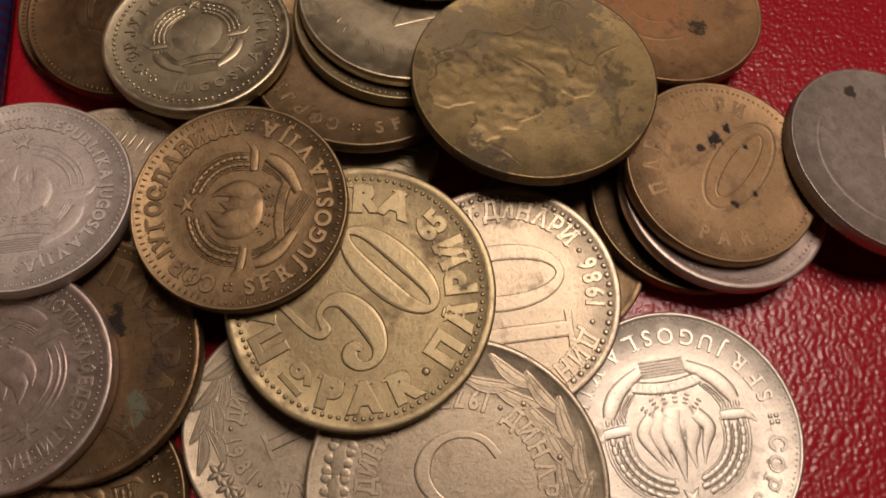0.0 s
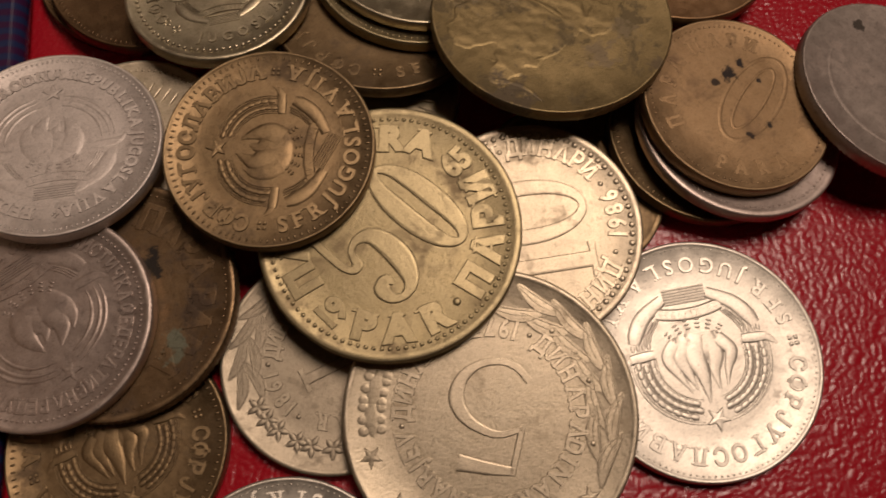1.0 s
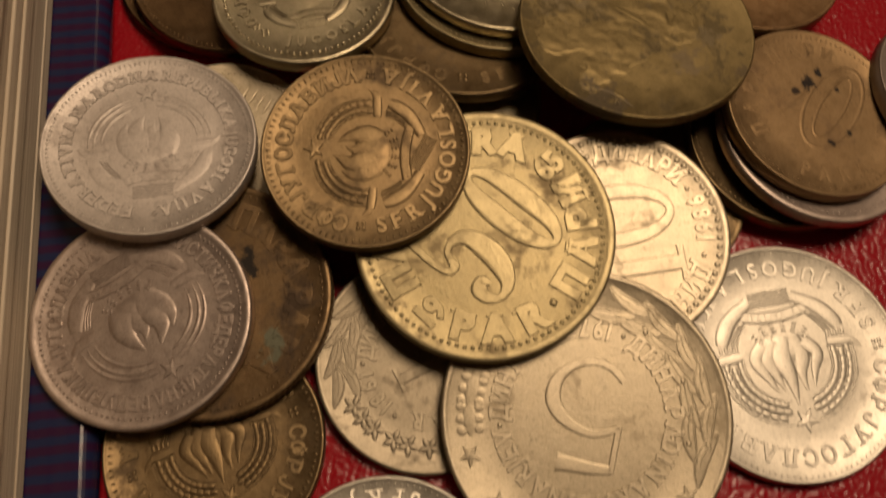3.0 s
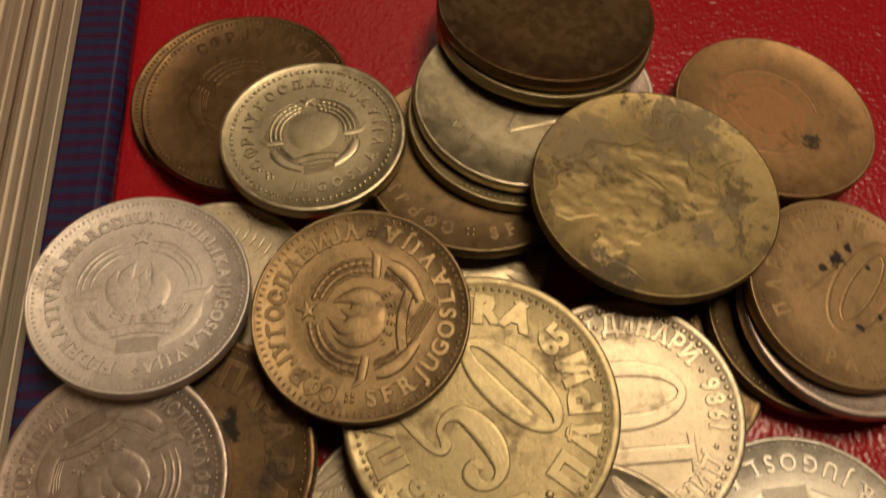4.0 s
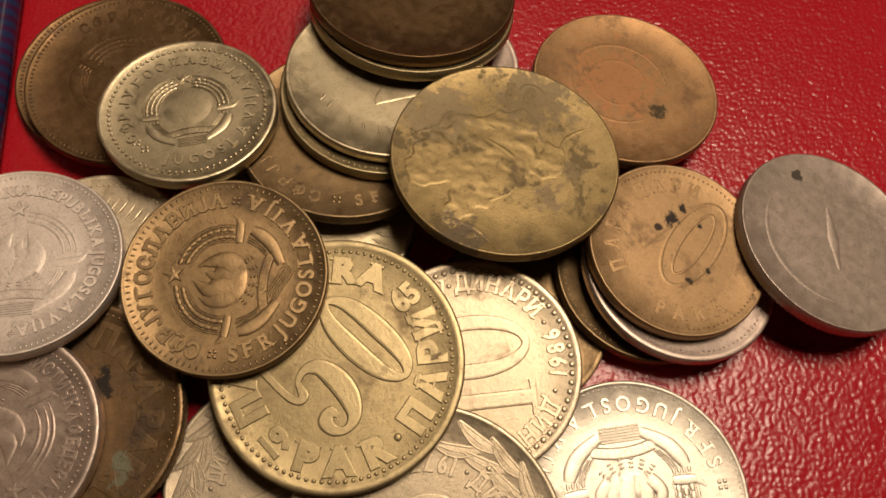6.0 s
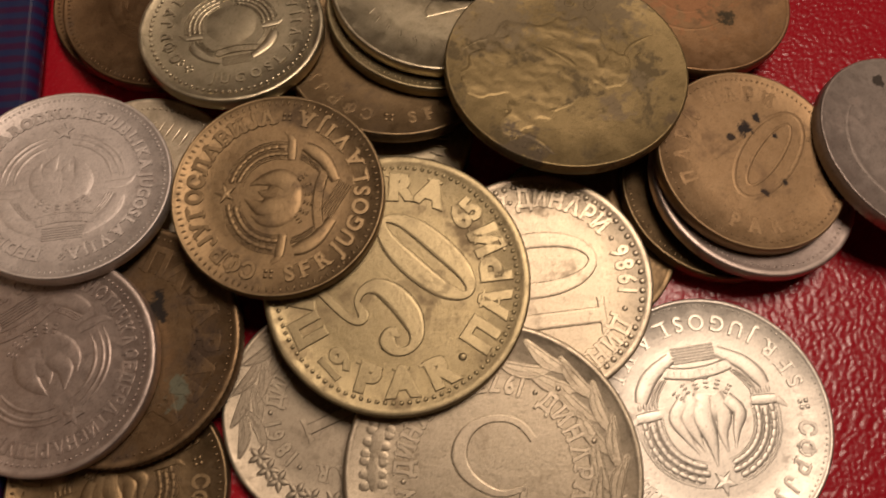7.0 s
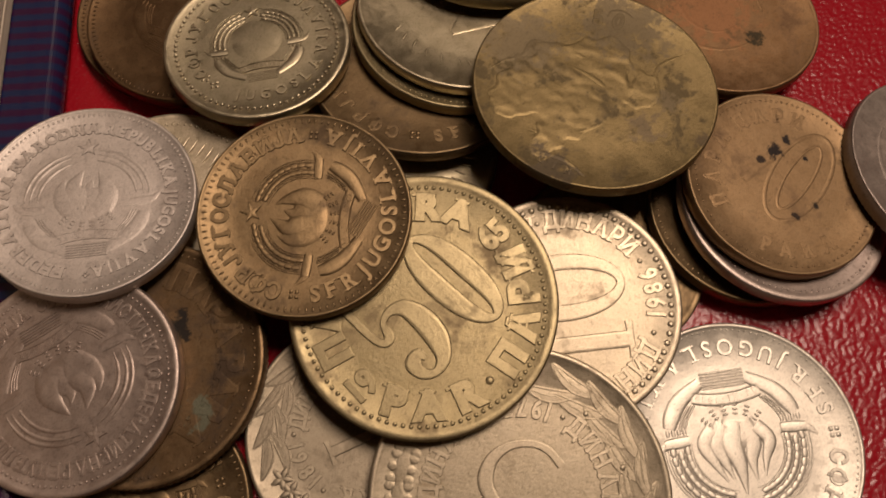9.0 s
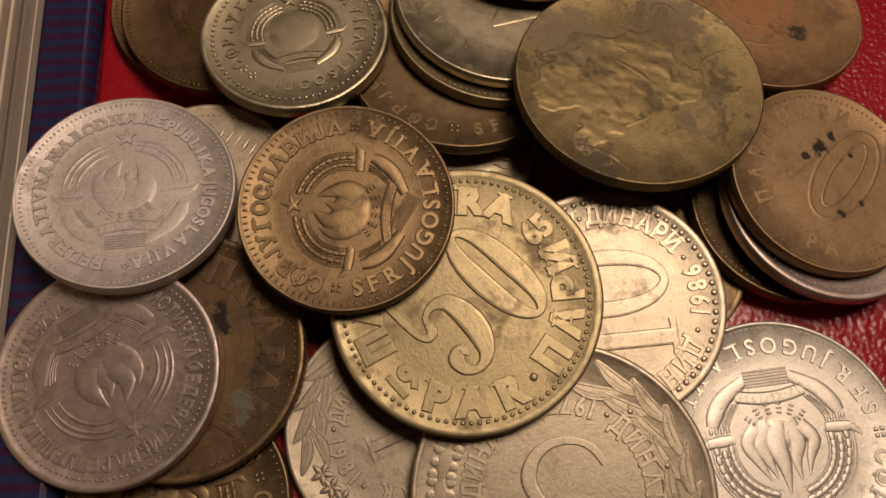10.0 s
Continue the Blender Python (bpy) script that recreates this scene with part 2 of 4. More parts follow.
for nm, lo, hi in (("wall_north", (-2, 2, -0.79), (2, 2.1, 1.75)), ("wall_south", (-2, -2.1, -0.79), (2, -2, 1.75)),
                   ("wall_east", (2, -2, -0.79), (2.1, 2, 1.75)), ("wall_west", (-2.1, -2, -0.79), (-2, 2, 1.75))):
    tagged(block(nm, lo, hi, WALL), kind="structure", label="plain warm white plaster wall", category="wall")
table = new("table")
tagged(table, "plain brown wooden table under the books", "table")
table.location = (0.1, 0.05, -0.79)
block("tabletop", (-0.7, -0.45, 0.735), (0.7, 0.45, 0.765), WOOD, 0.004, table)
for sx in (-0.64, 0.58):
    for sy in (-0.39, 0.33):
        block("leg", (sx, sy, 0.0), (sx + 0.06, sy + 0.06, 0.735), WOOD, 0.004, table)

# ---- red book that carries the coins ----
red_book = new("red_book")
tagged(red_book, "closed book with red grained leatherette cover lying flat", "book")
red_book.location = (0, 0, -0.025)
block("front_cover", (-0.13, -0.10, 0.022), (0.16, 0.24, 0.0247), RED, 0.0008, red_book)


def value_noise(x, y, size, seed):
    """Smooth random field, -1 to 1, with cells of the given size."""
    rnd = np.random.RandomState(seed).uniform(-1, 1, (256, 256))
    u, v = x / size, y / size
    i, j = np.floor(u).astype(int), np.floor(v).astype(int)
    fu, fv = u - i, v - j
    fu, fv = fu * fu * (3 - 2 * fu), fv * fv * (3 - 2 * fv)
    at = lambda a, b: rnd[a % 256, b % 256]
    return (at(i, j) * (1 - fu) + at(i + 1, j) * fu) * (1 - fv) + (at(i, j + 1) * (1 - fu) + at(i + 1, j + 1) * fu) * fv


def pebbles(x, y, size, seed):
    """Rounded leather pebbles with creases between: the gap between the two nearest of scattered seeds."""
    rnd = np.random.RandomState(seed).uniform(0.12, 0.88, (256, 256, 2))
    u, v = x / size, y / size
    i, j = np.floor(u).astype(int), np.floor(v).astype(int)
    first, second = np.full(x.shape, 9.0), np.full(x.shape, 9.0)
    for a in (-1, 0, 1):
        for b in (-1, 0, 1):
            p = rnd[(i + a) % 256, (j + b) % 256]
            d = np.hypot(i + a + p[..., 0] - u, j + b + p[..., 1] - v)
            second = np.minimum(second, np.maximum(first, d))
            first = np.minimum(first, d)
    return np.clip((second - first) * 1.9, 0, 1) ** 0.6 - 0.35 * first ** 2


NX, NY = 700, 700
gx, gy = np.meshgrid(np.linspace(-0.055, 0.075, NX), np.linspace(-0.022, 0.108, NY), indexing="ij")
wx = gx + 0.0005 * value_noise(gx, gy, 0.0011, 1) + 0.0004 * value_noise(gx, gy, 0.004, 2)
wy = gy + 0.0005 * value_noise(gx, gy, 0.0011, 3) + 0.0004 * value_noise(gx, gy, 0.004, 4)
gz = 0.0249 + 0.000078 * pebbles(wx, wy * 0.9, 0.00062, 5) + 0.00002 * value_noise(gx, gy, 0.0006, 6)
edge = np.minimum(np.minimum(gx + 0.055, 0.075 - gx), np.minimum(gy + 0.022, 0.108 - gy))
gz = np.where(edge < 0.0004, 0.0246, gz)
sheet = bpy.data.meshes.new("cover_grain")
idx = np.arange(NX * NY).reshape(NX, NY)
quads = np.stack([idx[:-1, :-1], idx[1:, :-1], idx[1:, 1:], idx[:-1, 1:]], -1).reshape(-1, 4)
sheet.from_pydata(np.stack([gx, gy, gz], -1).reshape(-1, 3).tolist(), [], quads.tolist())
sheet.polygons.foreach_set("use_smooth", [True] * len(sheet.polygons))
sheet.materials.append(RED)
grain_sheet = new("cover_grain", sheet)
grain_sheet.parent = red_book
block("back_cover", (-0.13, -0.10, 0.0), (0.16, 0.24, 0.003), RED, 0.0008, red_book)
block("page_block", (-0.125, -0.095, 0.003), (0.155, 0.235, 0.022), PAPER, 0.0, red_book)

# ---- striped book at the side ----
side_book = new("striped_book")
tagged(side_book, "open book with glossy blue and purple striped board and cream pages", "book")
side_book.matrix_world = pose(-0.04355, 0.005, 0.0002, 0, 0, 5.6)
block("cover_board", (-0.17, -0.09, 0.0), (0.0, 0.16, 0.0032), BLUE, 0.0015, side_book)
random.seed(4)
level = 0.0033
while level < 0.021:
    thick = random.choice((0.0016, 0.0022, 0.0030))
    inset = 0.0060 + random.uniform(-0.00035, 0.00035)
    block("page_section", (-0.165, -0.085, level), (-inset, 0.155, level + thick - 0.00005), PAPER, 0.0002, side_book)
    level += thick

# ---- relief ----
GLYPHS = {}
ROUND = "0123456789OCSGUJОСЈФЗ·.,X"


def with_slab(v, faces, x, y, half, high):
    """Adds a short bevelled bar, a serif, to a raised character."""
    n = len(v)
    low = [(x - half, y - high, 0.0), (x + half, y - high, 0.0), (x + half, y + high, 0.0), (x - half, y + high, 0.0)]
    top = [(x + (a - x) * 0.86, y + (b - y) * 0.7, 0.96) for a, b, _ in low]
    quads = [(n + k, n + (k + 1) % 4, n + 4 + (k + 1) % 4, n + 4 + k) for k in range(4)] + [(n + 4, n + 5, n + 6, n + 7)]
    return np.vstack([v, low, top]), faces + quads



def glyph(ch, bold=0.026):
    """One raised character of the built-in font, height 1 for capitals, depth 1."""
    if (ch, bold) not in GLYPHS:
        cu = bpy.data.curves.new("glyph", "FONT")
        cu.body, cu.align_x, cu.resolution_u = ch, "CENTER", 5
        cu.extrude, cu.bevel_depth, cu.bevel_resolution, cu.offset = 0.02, 0.028, 1, bold
        ob = new("glyph", cu)
        dg = bpy.context.evaluated_depsgraph_get()
        me = bpy.data.meshes.new_from_object(ob.evaluated_get(dg))
        v = np.zeros(len(me.vertices) * 3)
        me.vertices.foreach_get("co", v)
        v = v.reshape(-1, 3)
        if len(v):
            v[:, 1] -= 0.36
            v[:, 2] /= 0.048
            v[:, :2] /= 0.73
        faces = [tuple(p.vertices) for p in me.polygons]
        if len(v) and ch not in ROUND:
            for y in (-0.45, 0.45):
                ends = sorted(v[np.abs(v[:, 1] - y * 1.08) < 0.06][:, 0])
                groups = []
                for x in ends:
                    if groups and x - groups[-1][-1] < 0.12:
                        groups[-1].append(x)
                    else:
                        groups.append([x])
                for g in groups:
                    if g[-1] - g[0] < 0.36:
                        v, faces = with_slab(v, faces, (g[0] + g[-1]) / 2, y, 0.19, 0.055)
        GLYPHS[ch, bold] = (v, faces)
        bpy.data.objects.remove(ob)
        bpy.data.meshes.remove(me)
        bpy.data.curves.remove(cu)
    return GLYPHS[ch, bold]


def spread(text, first, last, wide):
    """The angle of each character between first and last, each one given room by its own width."""
    room = []
    for ch in text:
        v = glyph(ch)[0]
        room.append((float(v[:, 0].max() - v[:, 0].min()) * wide + 0.24) if len(v) else 0.2)
    at = [sum(room[:n]) + room[n] / 2 for n in range(len(room))]
    return [first + (last - first) * (a - at[0]) / max(1e-6, at[-1] - at[0]) for a in at]


class Relief:
    """Raised forms on a coin's field, gathered in one mesh; x, y in coin radii, heights in centimetres."""

    def __init__(self, radius, field):
        self.v, self.f, self.r, self.field, self.up = [], [], radius * CM, field * CM, 0.84 * CM

    def add(self, v, f):
        n = len(self.v)
        self.v.extend([tuple(p) for p in v])
        self.f.extend([tuple(n + i for i in q) for q in f])

    def char(self, ch, x, y, size, turn, depth, wide=1.0, bold=0.026):
        v, f = glyph(ch, bold)
        if not len(v):
            return
        c, s = math.cos(turn), math.sin(turn)
        px, py = v[:, 0] * size * wide, v[:, 1] * size
        out = np.stack([(x + c * px - s * py) * self.r, (y + s * px + c * py) * self.r, self.field + v[:, 2] * depth * self.up], 1)
        self.add(out, f)

    def arc(self, text, first, last, radius, size, outward=True, depth=0.016, wide=0.8, only=None, bold=0.026):
        angles = spread(text, first, last, wide)
        for n, ch in enumerate(text):
            if only is not None and n != only:
                continue
            a = radians(angles[n])
            self.char(ch, radius * math.cos(a), radius * math.sin(a), size, a + (-math.pi / 2 if outward else math.pi / 2), depth, wide, bold)

    def dome(self, x, y, rx, ry, turn, height, sides=8):
        c, s = math.cos(turn), math.sin(turn)
        v, f = [], []
        for ring, (k, h) in enumerate(((1.0, -0.25), (0.82, 0.55), (0.45, 0.92))):
            for n in range(sides):
                a = 2 * math.pi * n / sides
                px, py = rx * k * math.cos(a), ry * k * math.sin(a)
                v.append(((x + c * px - s * py) * self.r, (y + s * px + c * py) * self.r, self.field + h * height * self.up))
        v.append((x * self.r, y * self.r, self.field + height * self.up))
        for ring in range(2):
            for n in range(sides):
                a, b = ring * sides + n, ring * sides + (n + 1) % sides
                f.append((a, b, b + sides, a + sides))
        for n in range(sides):
            f.append((2 * sides + n, 2 * sides + (n + 1) % sides, 3 * sides))
        self.add(v, f)

    def beads(self, count, radius, size, height=0.014, long=1.0, skip=None):
        for n in range(count):
            a = 2 * math.pi * n / count
            self.dome(radius * math.cos(a), radius * math.sin(a), size * long, size, a, height * random.uniform(0.8, 1.1), 7)

    def stroke(self, points, width, height, taper=True):
        """A raised ridge along points, narrowing to its ends."""
        v, f, last = [], [], len(points) - 1
        for n, (x, y) in enumerate(points):
            x0, y0 = points[max(0, n - 1)]
            x1, y1 = points[min(last, n + 1)]
            d = math.hypot(x1 - x0, y1 - y0) or 1
            nx, ny = -(y1 - y0) / d, (x1 - x0) / d
            k = max(0.12, math.sin(math.pi * (0.08 + 0.84 * n / last))) if taper else 1.0
            for o, h in ((-1, -0.25), (-0.62, 0.7), (0, 1.0), (0.62, 0.7), (1, -0.25)):
                v.append(((x + nx * o * width * k) * self.r, (y + ny * o * width * k) * self.r, self.field + (h * height * (0.6 + 0.4 * k)) * self.up))
        for n in range(last):
            for k in range(4):
                a = 5 * n + k
                f.append((a, a + 1, a + 6, a + 5))
        self.add(v, f)

    def pen(self, points, widths, height):
        """A flat-topped raised line of changing width."""
        v, f, last = [], [], len(points) - 1
        for n, ((x, y), w) in enumerate(zip(points, widths)):
            x0, y0 = points[max(0, n - 1)]
            x1, y1 = points[min(last, n + 1)]
            d = math.hypot(x1 - x0, y1 - y0) or 1
            nx, ny = -(y1 - y0) / d, (x1 - x0) / d
            for o, h in ((-1, -0.25), (-0.86, 0.8), (-0.66, 1.0), (0.66, 1.0), (0.86, 0.8), (1, -0.25)):
                v.append(((x + nx * o * w) * self.r, (y + ny * o * w) * self.r, self.field + h * height * self.up))
        for n in range(last):
            for k in range(5):
                a = 6 * n + k
                f.append((a, a + 1, a + 7, a + 6))
        self.add(v, f)

    def lobe(self, knots, height, n=22, blunt=0.35):
        """A swelling with a rounded back along knots of x, y, half width; it sinks where it narrows."""
        points, widths = smooth_line(knots, n)
        most, last = max(widths), n - 1
        v, f, across = [], [], np.linspace(-1, 1, 11)
        for k, ((x, y), w) in enumerate(zip(points, widths)):
            x0, y0 = points[max(0, k - 1)]
            x1, y1 = points[min(last, k + 1)]
            d = math.hypot(x1 - x0, y1 - y0) or 1
            nx, ny = -(y1 - y0) / d, (x1 - x0) / d
            lift = height * (blunt + (1 - blunt) * w / most)
            for o in across:
                h = -0.15 * height if abs(o) == 1 else lift * math.sqrt(1 - o * o)
                v.append(((x + nx * o * w) * self.r, (y + ny * o * w) * self.r, self.field + h * self.up))
        for k in range(last):
            for o in range(10):
                a = 11 * k + o
                f.append((a, a + 1, a + 12, a + 11))
        self.add(v, f)

    def blade(self, x, y, length, width, turn, height=0.010, bend=0.12):
        """A slender leaf: low body, raised edges and a midrib."""
        c, s = math.cos(turn), math.sin(turn)
        def place(u, w):
            w += bend * length * math.sin(math.pi * u)
            u = (u - 0.5) * length
            return (x + u * c - w * s, y + u * s + w * c)
        steps = np.linspace(0, 1, 9)
        self.lobe([(*place(u, 0), 0.014 + width * math.sin(math.pi * u) ** 0.8) for u in steps], height * 0.55, 14, 0.1)
        for side in (-1, 1):
            self.stroke([place(u, side * width * math.sin(math.pi * u) ** 0.8) for u in steps], 0.011, height)
        self.stroke([place(u, 0) for u in steps[:7]], 0.008, height * 0.95)

    def star(self, x, y, size, turn, height=0.016):
        v = [(x * self.r, y * self.r, self.field + height * self.up)]
        for n in range(10):
            a, k = turn + math.pi / 2 + n * math.pi / 5, (1.0 if n % 2 == 0 else 0.42) * size
            v.append(((x + k * math.cos(a)) * self.r, (y + k * math.sin(a)) * self.r, self.field - 0.003 * CM))
            v.append(((x + 0.8 * k * math.cos(a)) * self.r, (y + 0.8 * k * math.sin(a)) * self.r, self.field + 0.75 * height * self.up))
        self.add(v, [(2 * n + 1, (2 * n + 2) % 20 + 1, (2 * n + 3) % 20 + 1, 2 * n + 2) for n in range(10)] + [(0, 2 * n + 2, (2 * n + 3) % 20 + 1) for n in range(10)])

    def cross(self, x, y, size, turn):
        for n in range(4):
            a = turn + n * math.pi / 2
            self.dome(x + size * math.cos(a), y + size * math.sin(a), size * 0.75, size * 0.75, a, 0.016, 4)

    def put(self, name, material, parent, label="", smooth=True):
        return part(name, self.v, self.f, material, parent, label, smooth)


def coin(label, x, y, z, nx, ny, across, material, spin=0.0, thick=0.16, rim=0.055, step=0.014, reeds=0, group="coins in the pile", dish=0.0):
    """A coin whose upper face is centred at x, y, z (cm) and leans by nx, ny; returns the thing, its radius and its field height."""
    nz = math.sqrt(1 - nx * nx - ny * ny)
    up = Vector((nx, ny, nz))
    right = Vector((1, 0, 0)) - up * nx
    right.normalize()
    turn = Matrix((right, up.cross(right), up)).transposed().to_4x4()
    thing = new("coin")
    tagged(thing, label, "coin", group)
    thing.matrix_world = Matrix.Translation((x * CM, y * CM, z * CM)) @ turn @ pose(0, 0, 0, 0, 0, spin)
    r = across / 2
    profile = [(0.0, -step - dish), (0.3, -step - dish * 0.9), (0.6, -step - dish * 0.5), (1 - rim * 1.55, -step), (1 - rim * 1.15, -step * 0.35), (1 - rim * 0.8, -0.001), (1 - rim * 0.3, 0.0),
               (0.992, -0.006), (1.0, -0.018), (1.0, -thick + 0.018), (0.992, -thick + 0.005), (0.96, -thick), (0.0, -thick)]
    n = 2 * reeds if reeds else 128
    verts, faces = [], []
    seed = random.uniform(0, 50)
    for k, (q, h) in enumerate(profile):
        if q == 0.0:
            verts.append((0, 0, h * CM))
            continue
        for s in range(n):
            a = 2 * math.pi * s / n
            wob = 1 + 0.0016 * noise.noise((math.cos(a) * 3 + seed, math.sin(a) * 3, k * 0.2))
            if reeds and 7 <= k <= 10 and s % 2:
                wob -= 0.010
            hh = h + (0.0040 * noise.noise((math.cos(a) * 9 + seed, math.sin(a) * 9, 3.0)) if 3 < k < 8 else 0)
            verts.append((q * r * wob * math.cos(a) * CM, q * r * wob * math.sin(a) * CM, hh * CM))
    start = [0]
    for q, h in profile:
        start.append(start[-1] + (1 if q == 0.0 else n))
    for k in range(len(profile) - 1):
        for s in range(n):
            t = (s + 1) % n
            if profile[k][0] == 0.0:
                faces.append((0, start[1] + s, start[1] + t))
            elif profile[k + 1][0] == 0.0:
                faces.append((start[k] + t, start[k] + s, start[k + 1]))
            else:
                faces.append((start[k] + s, start[k + 1] + s, start[k + 1] + t, start[k] + t))
    blank = part("blank", verts, faces, material, thing)
    return thing, r, -step


FINE_FLAME = (((0.17, -0.15, 0.06), (0.265, -0.04, 0.055), (0.21, 0.11, 0.035), (0.14, 0.26, 0.006)),
              ((-0.17, -0.14, 0.06), (-0.255, -0.02, 0.055), (-0.20, 0.12, 0.03), (-0.16, 0.25, 0.006)),
              ((0.08, -0.18, 0.07), (0.165, -0.03, 0.062), (0.135, 0.10, 0.04), (0.09, 0.25, 0.006)),
              ((-0.08, -0.18, 0.07), (-0.125, -0.02, 0.065), (-0.085, 0.12, 0.04), (-0.09, 0.28, 0.006)),
              ((0.0, -0.20, 0.075), (0.045, -0.02, 0.085), (0.02, 0.15, 0.055), (0.02, 0.37, 0.006)))
FULL_FLAME = (((-0.12, -0.12, 0.10), (-0.20, 0.0, 0.095), (-0.235, 0.11, 0.055), (-0.20, 0.22, 0.008)),
              ((0.11, -0.12, 0.11), (0.17, 0.0, 0.10), (0.16, 0.13, 0.06), (0.10, 0.27, 0.008)),
              ((-0.06, -0.10, 0.09), (-0.10, 0.04, 0.10), (-0.12, 0.15, 0.07), (-0.04, 0.30, 0.008)),
              ((0.02, -0.14, 0.10), (0.05, 0.0, 0.095), (0.02, 0.10, 0.05), (0.05, 0.19, 0.008)))


def arms(thing, r, field, material, scale=1.0, deep=1.0, flame=FINE_FLAME, rows=3, slant=0.0, shift=0.0, bare=False, star_at=0.50):
    """Wreath of grain bound by ribbons over bare stems, star on top, date band over a tied sheaf, torches burning as one flame."""
    def at(x, y):
        return (shift + x * scale, y * scale)

    def knots(line):
        return [(*at(x, y), w * scale) for x, y, w in line]

    def ring(rad, first, last, n, side):
        return [at(side * rad * math.cos(t), rad * (1 - 0.08 * max(0.0, math.sin(t))) * math.sin(t)) for t in np.linspace(radians(first), radians(last), n)]
    for side in (-1, 1):
        w = Relief(r, field)
        for row in range(0 if bare else rows):
            rad = (0.405, 0.465, 0.525)[row] if rows == 3 else (0.43, 0.50)[row]
            for a in range(-2, 76, 8):
                px, py = ring(rad, a + 4 * (row % 2), 0, 2, side)[0]
                t = math.atan2(py, px - shift)
                w.lobe([(px - 0.036 * scale * math.sin(t) * q, py + 0.036 * scale * math.cos(t) * q, 0.025 * scale * e) for q, e in ((-1, 0.5), (-0.6, 1), (0.6, 1), (1, 0.5))], 0.014 * deep, 6, 0.5)
        for rad in ((0.44, 0.51, 0.56) if bare else (0.368, 0.435, 0.495, 0.562, 0.585) if rows == 3 else (0.375, 0.395, 0.465, 0.535, 0.555)):
            w.stroke(ring(rad, -12 if not bare else 0, 79, 26, side), (0.008 if not bare else 0.02) * scale, 0.010 * deep)
        w.put("wreath", material, thing)
        b = Relief(r, field)
        b.lobe(knots([(side * 0.515, -0.20, 0.052), (side * 0.475, -0.29, 0.072), (side * 0.38, -0.41, 0.070), (side * 0.19, -0.53, 0.050)]), (0.009 if bare else 0.017) * deep)
        for q in (0, 1, 2):
            b.stroke([at(side * (0.395 + 0.025 * q), -0.17), at(side * (0.35 + 0.025 * q), -0.26), at(side * (0.27 + 0.022 * q), -0.36)], 0.010 * scale, 0.010 * deep, False)
        b.put("stem", material, thing)
        b = Relief(r, field)
        b.pen([at(side * k, -0.09 + 0.06 * (k - 0.4)) for k in np.linspace(0.375, 0.575, 5)], [w * scale for w in (0.040, 0.046, 0.048, 0.046, 0.040)], (0.008 if bare else 0.016) * deep)
        b.lobe(knots([(side * 0.565, -0.07, 0.035), (side * 0.61, -0.05, 0.028), (side * 0.655, 0.0, 0.008)]), 0.006 * deep, 8)
        for q in (0.40, 0.445, 0.49, 0.535) if rows == 3 else ():
            b.lobe(knots([(side * q, -0.19, 0.014), (side * q, -0.165, 0.018), (side * q, -0.14, 0.014)]), 0.013 * deep, 5, 0.6)
        b.put("ribbon", material, thing)
    c, s = math.cos(slant), math.sin(slant)
    for k in range(6):
        b = Relief(r, field)
        y0 = -0.035 + 0.024 * k
        b.stroke([at(q * c - y0 * s, -0.56 + q * s + y0 * c) for q in np.linspace(-0.18, 0.18, 5)], 0.010 * scale, 0.013 * deep, False)
        b.put("sheaf_rib", material, thing)
    d = Relief(r, field)
    band = [at(q, -0.375 - 0.55 * q * q) for q in np.linspace(-0.28, 0.28, 13)]
    d.pen(band, [0.047 * scale] * 13, 0.008 * deep)
    for o in (-0.045, 0.045):
        d.stroke([(x, y + o * scale) for x, y in band], 0.009 * scale, 0.015 * deep, False)
    for k, ch in enumerate("29·XI·1943"):
        q = -0.235 + 0.47 * k / 9
        d.char(ch, *at(q, -0.377 - 0.55 * q * q), 0.056 * scale, -1.1 * q, 0.013 * deep, 0.75)
    d.put("date_band", material, thing, smooth=False)
    if flame:
        f = Relief(r, field)
        full = flame is FULL_FLAME
        f.dome(*at(-0.01 if full else 0.01, -0.09), (0.24 if full else 0.235) * scale, (0.14 if full else 0.125) * scale, 0.0, 0.013 * deep, 28)
        for k, line in enumerate(flame):
            f.lobe(knots([(x, y, 1.15 * w) for x, y, w in line]), (0.015, 0.018, 0.016, 0.014, 0.019)[k] * deep, 26, 0.25)
        f.put("flame", material, thing)
        for k in range(6):
            f = Relief(r, field)
            a = radians(-133 + 17.2 * k)
            for q in (0.255, 0.29, 0.325):
                x, y = at(q * 1.05 * math.cos(a), q * math.sin(a))
                f.dome(x, y, 0.012 * scale, 0.026 * scale, a, 0.014 * deep, 6)
            f.put("torch", material, thing)
    t = Relief(r, field)
    t.star(*at(0, star_at), 0.115 * scale, 0.0, 0.022 * deep)
    t.put("star", material, thing, smooth=False)


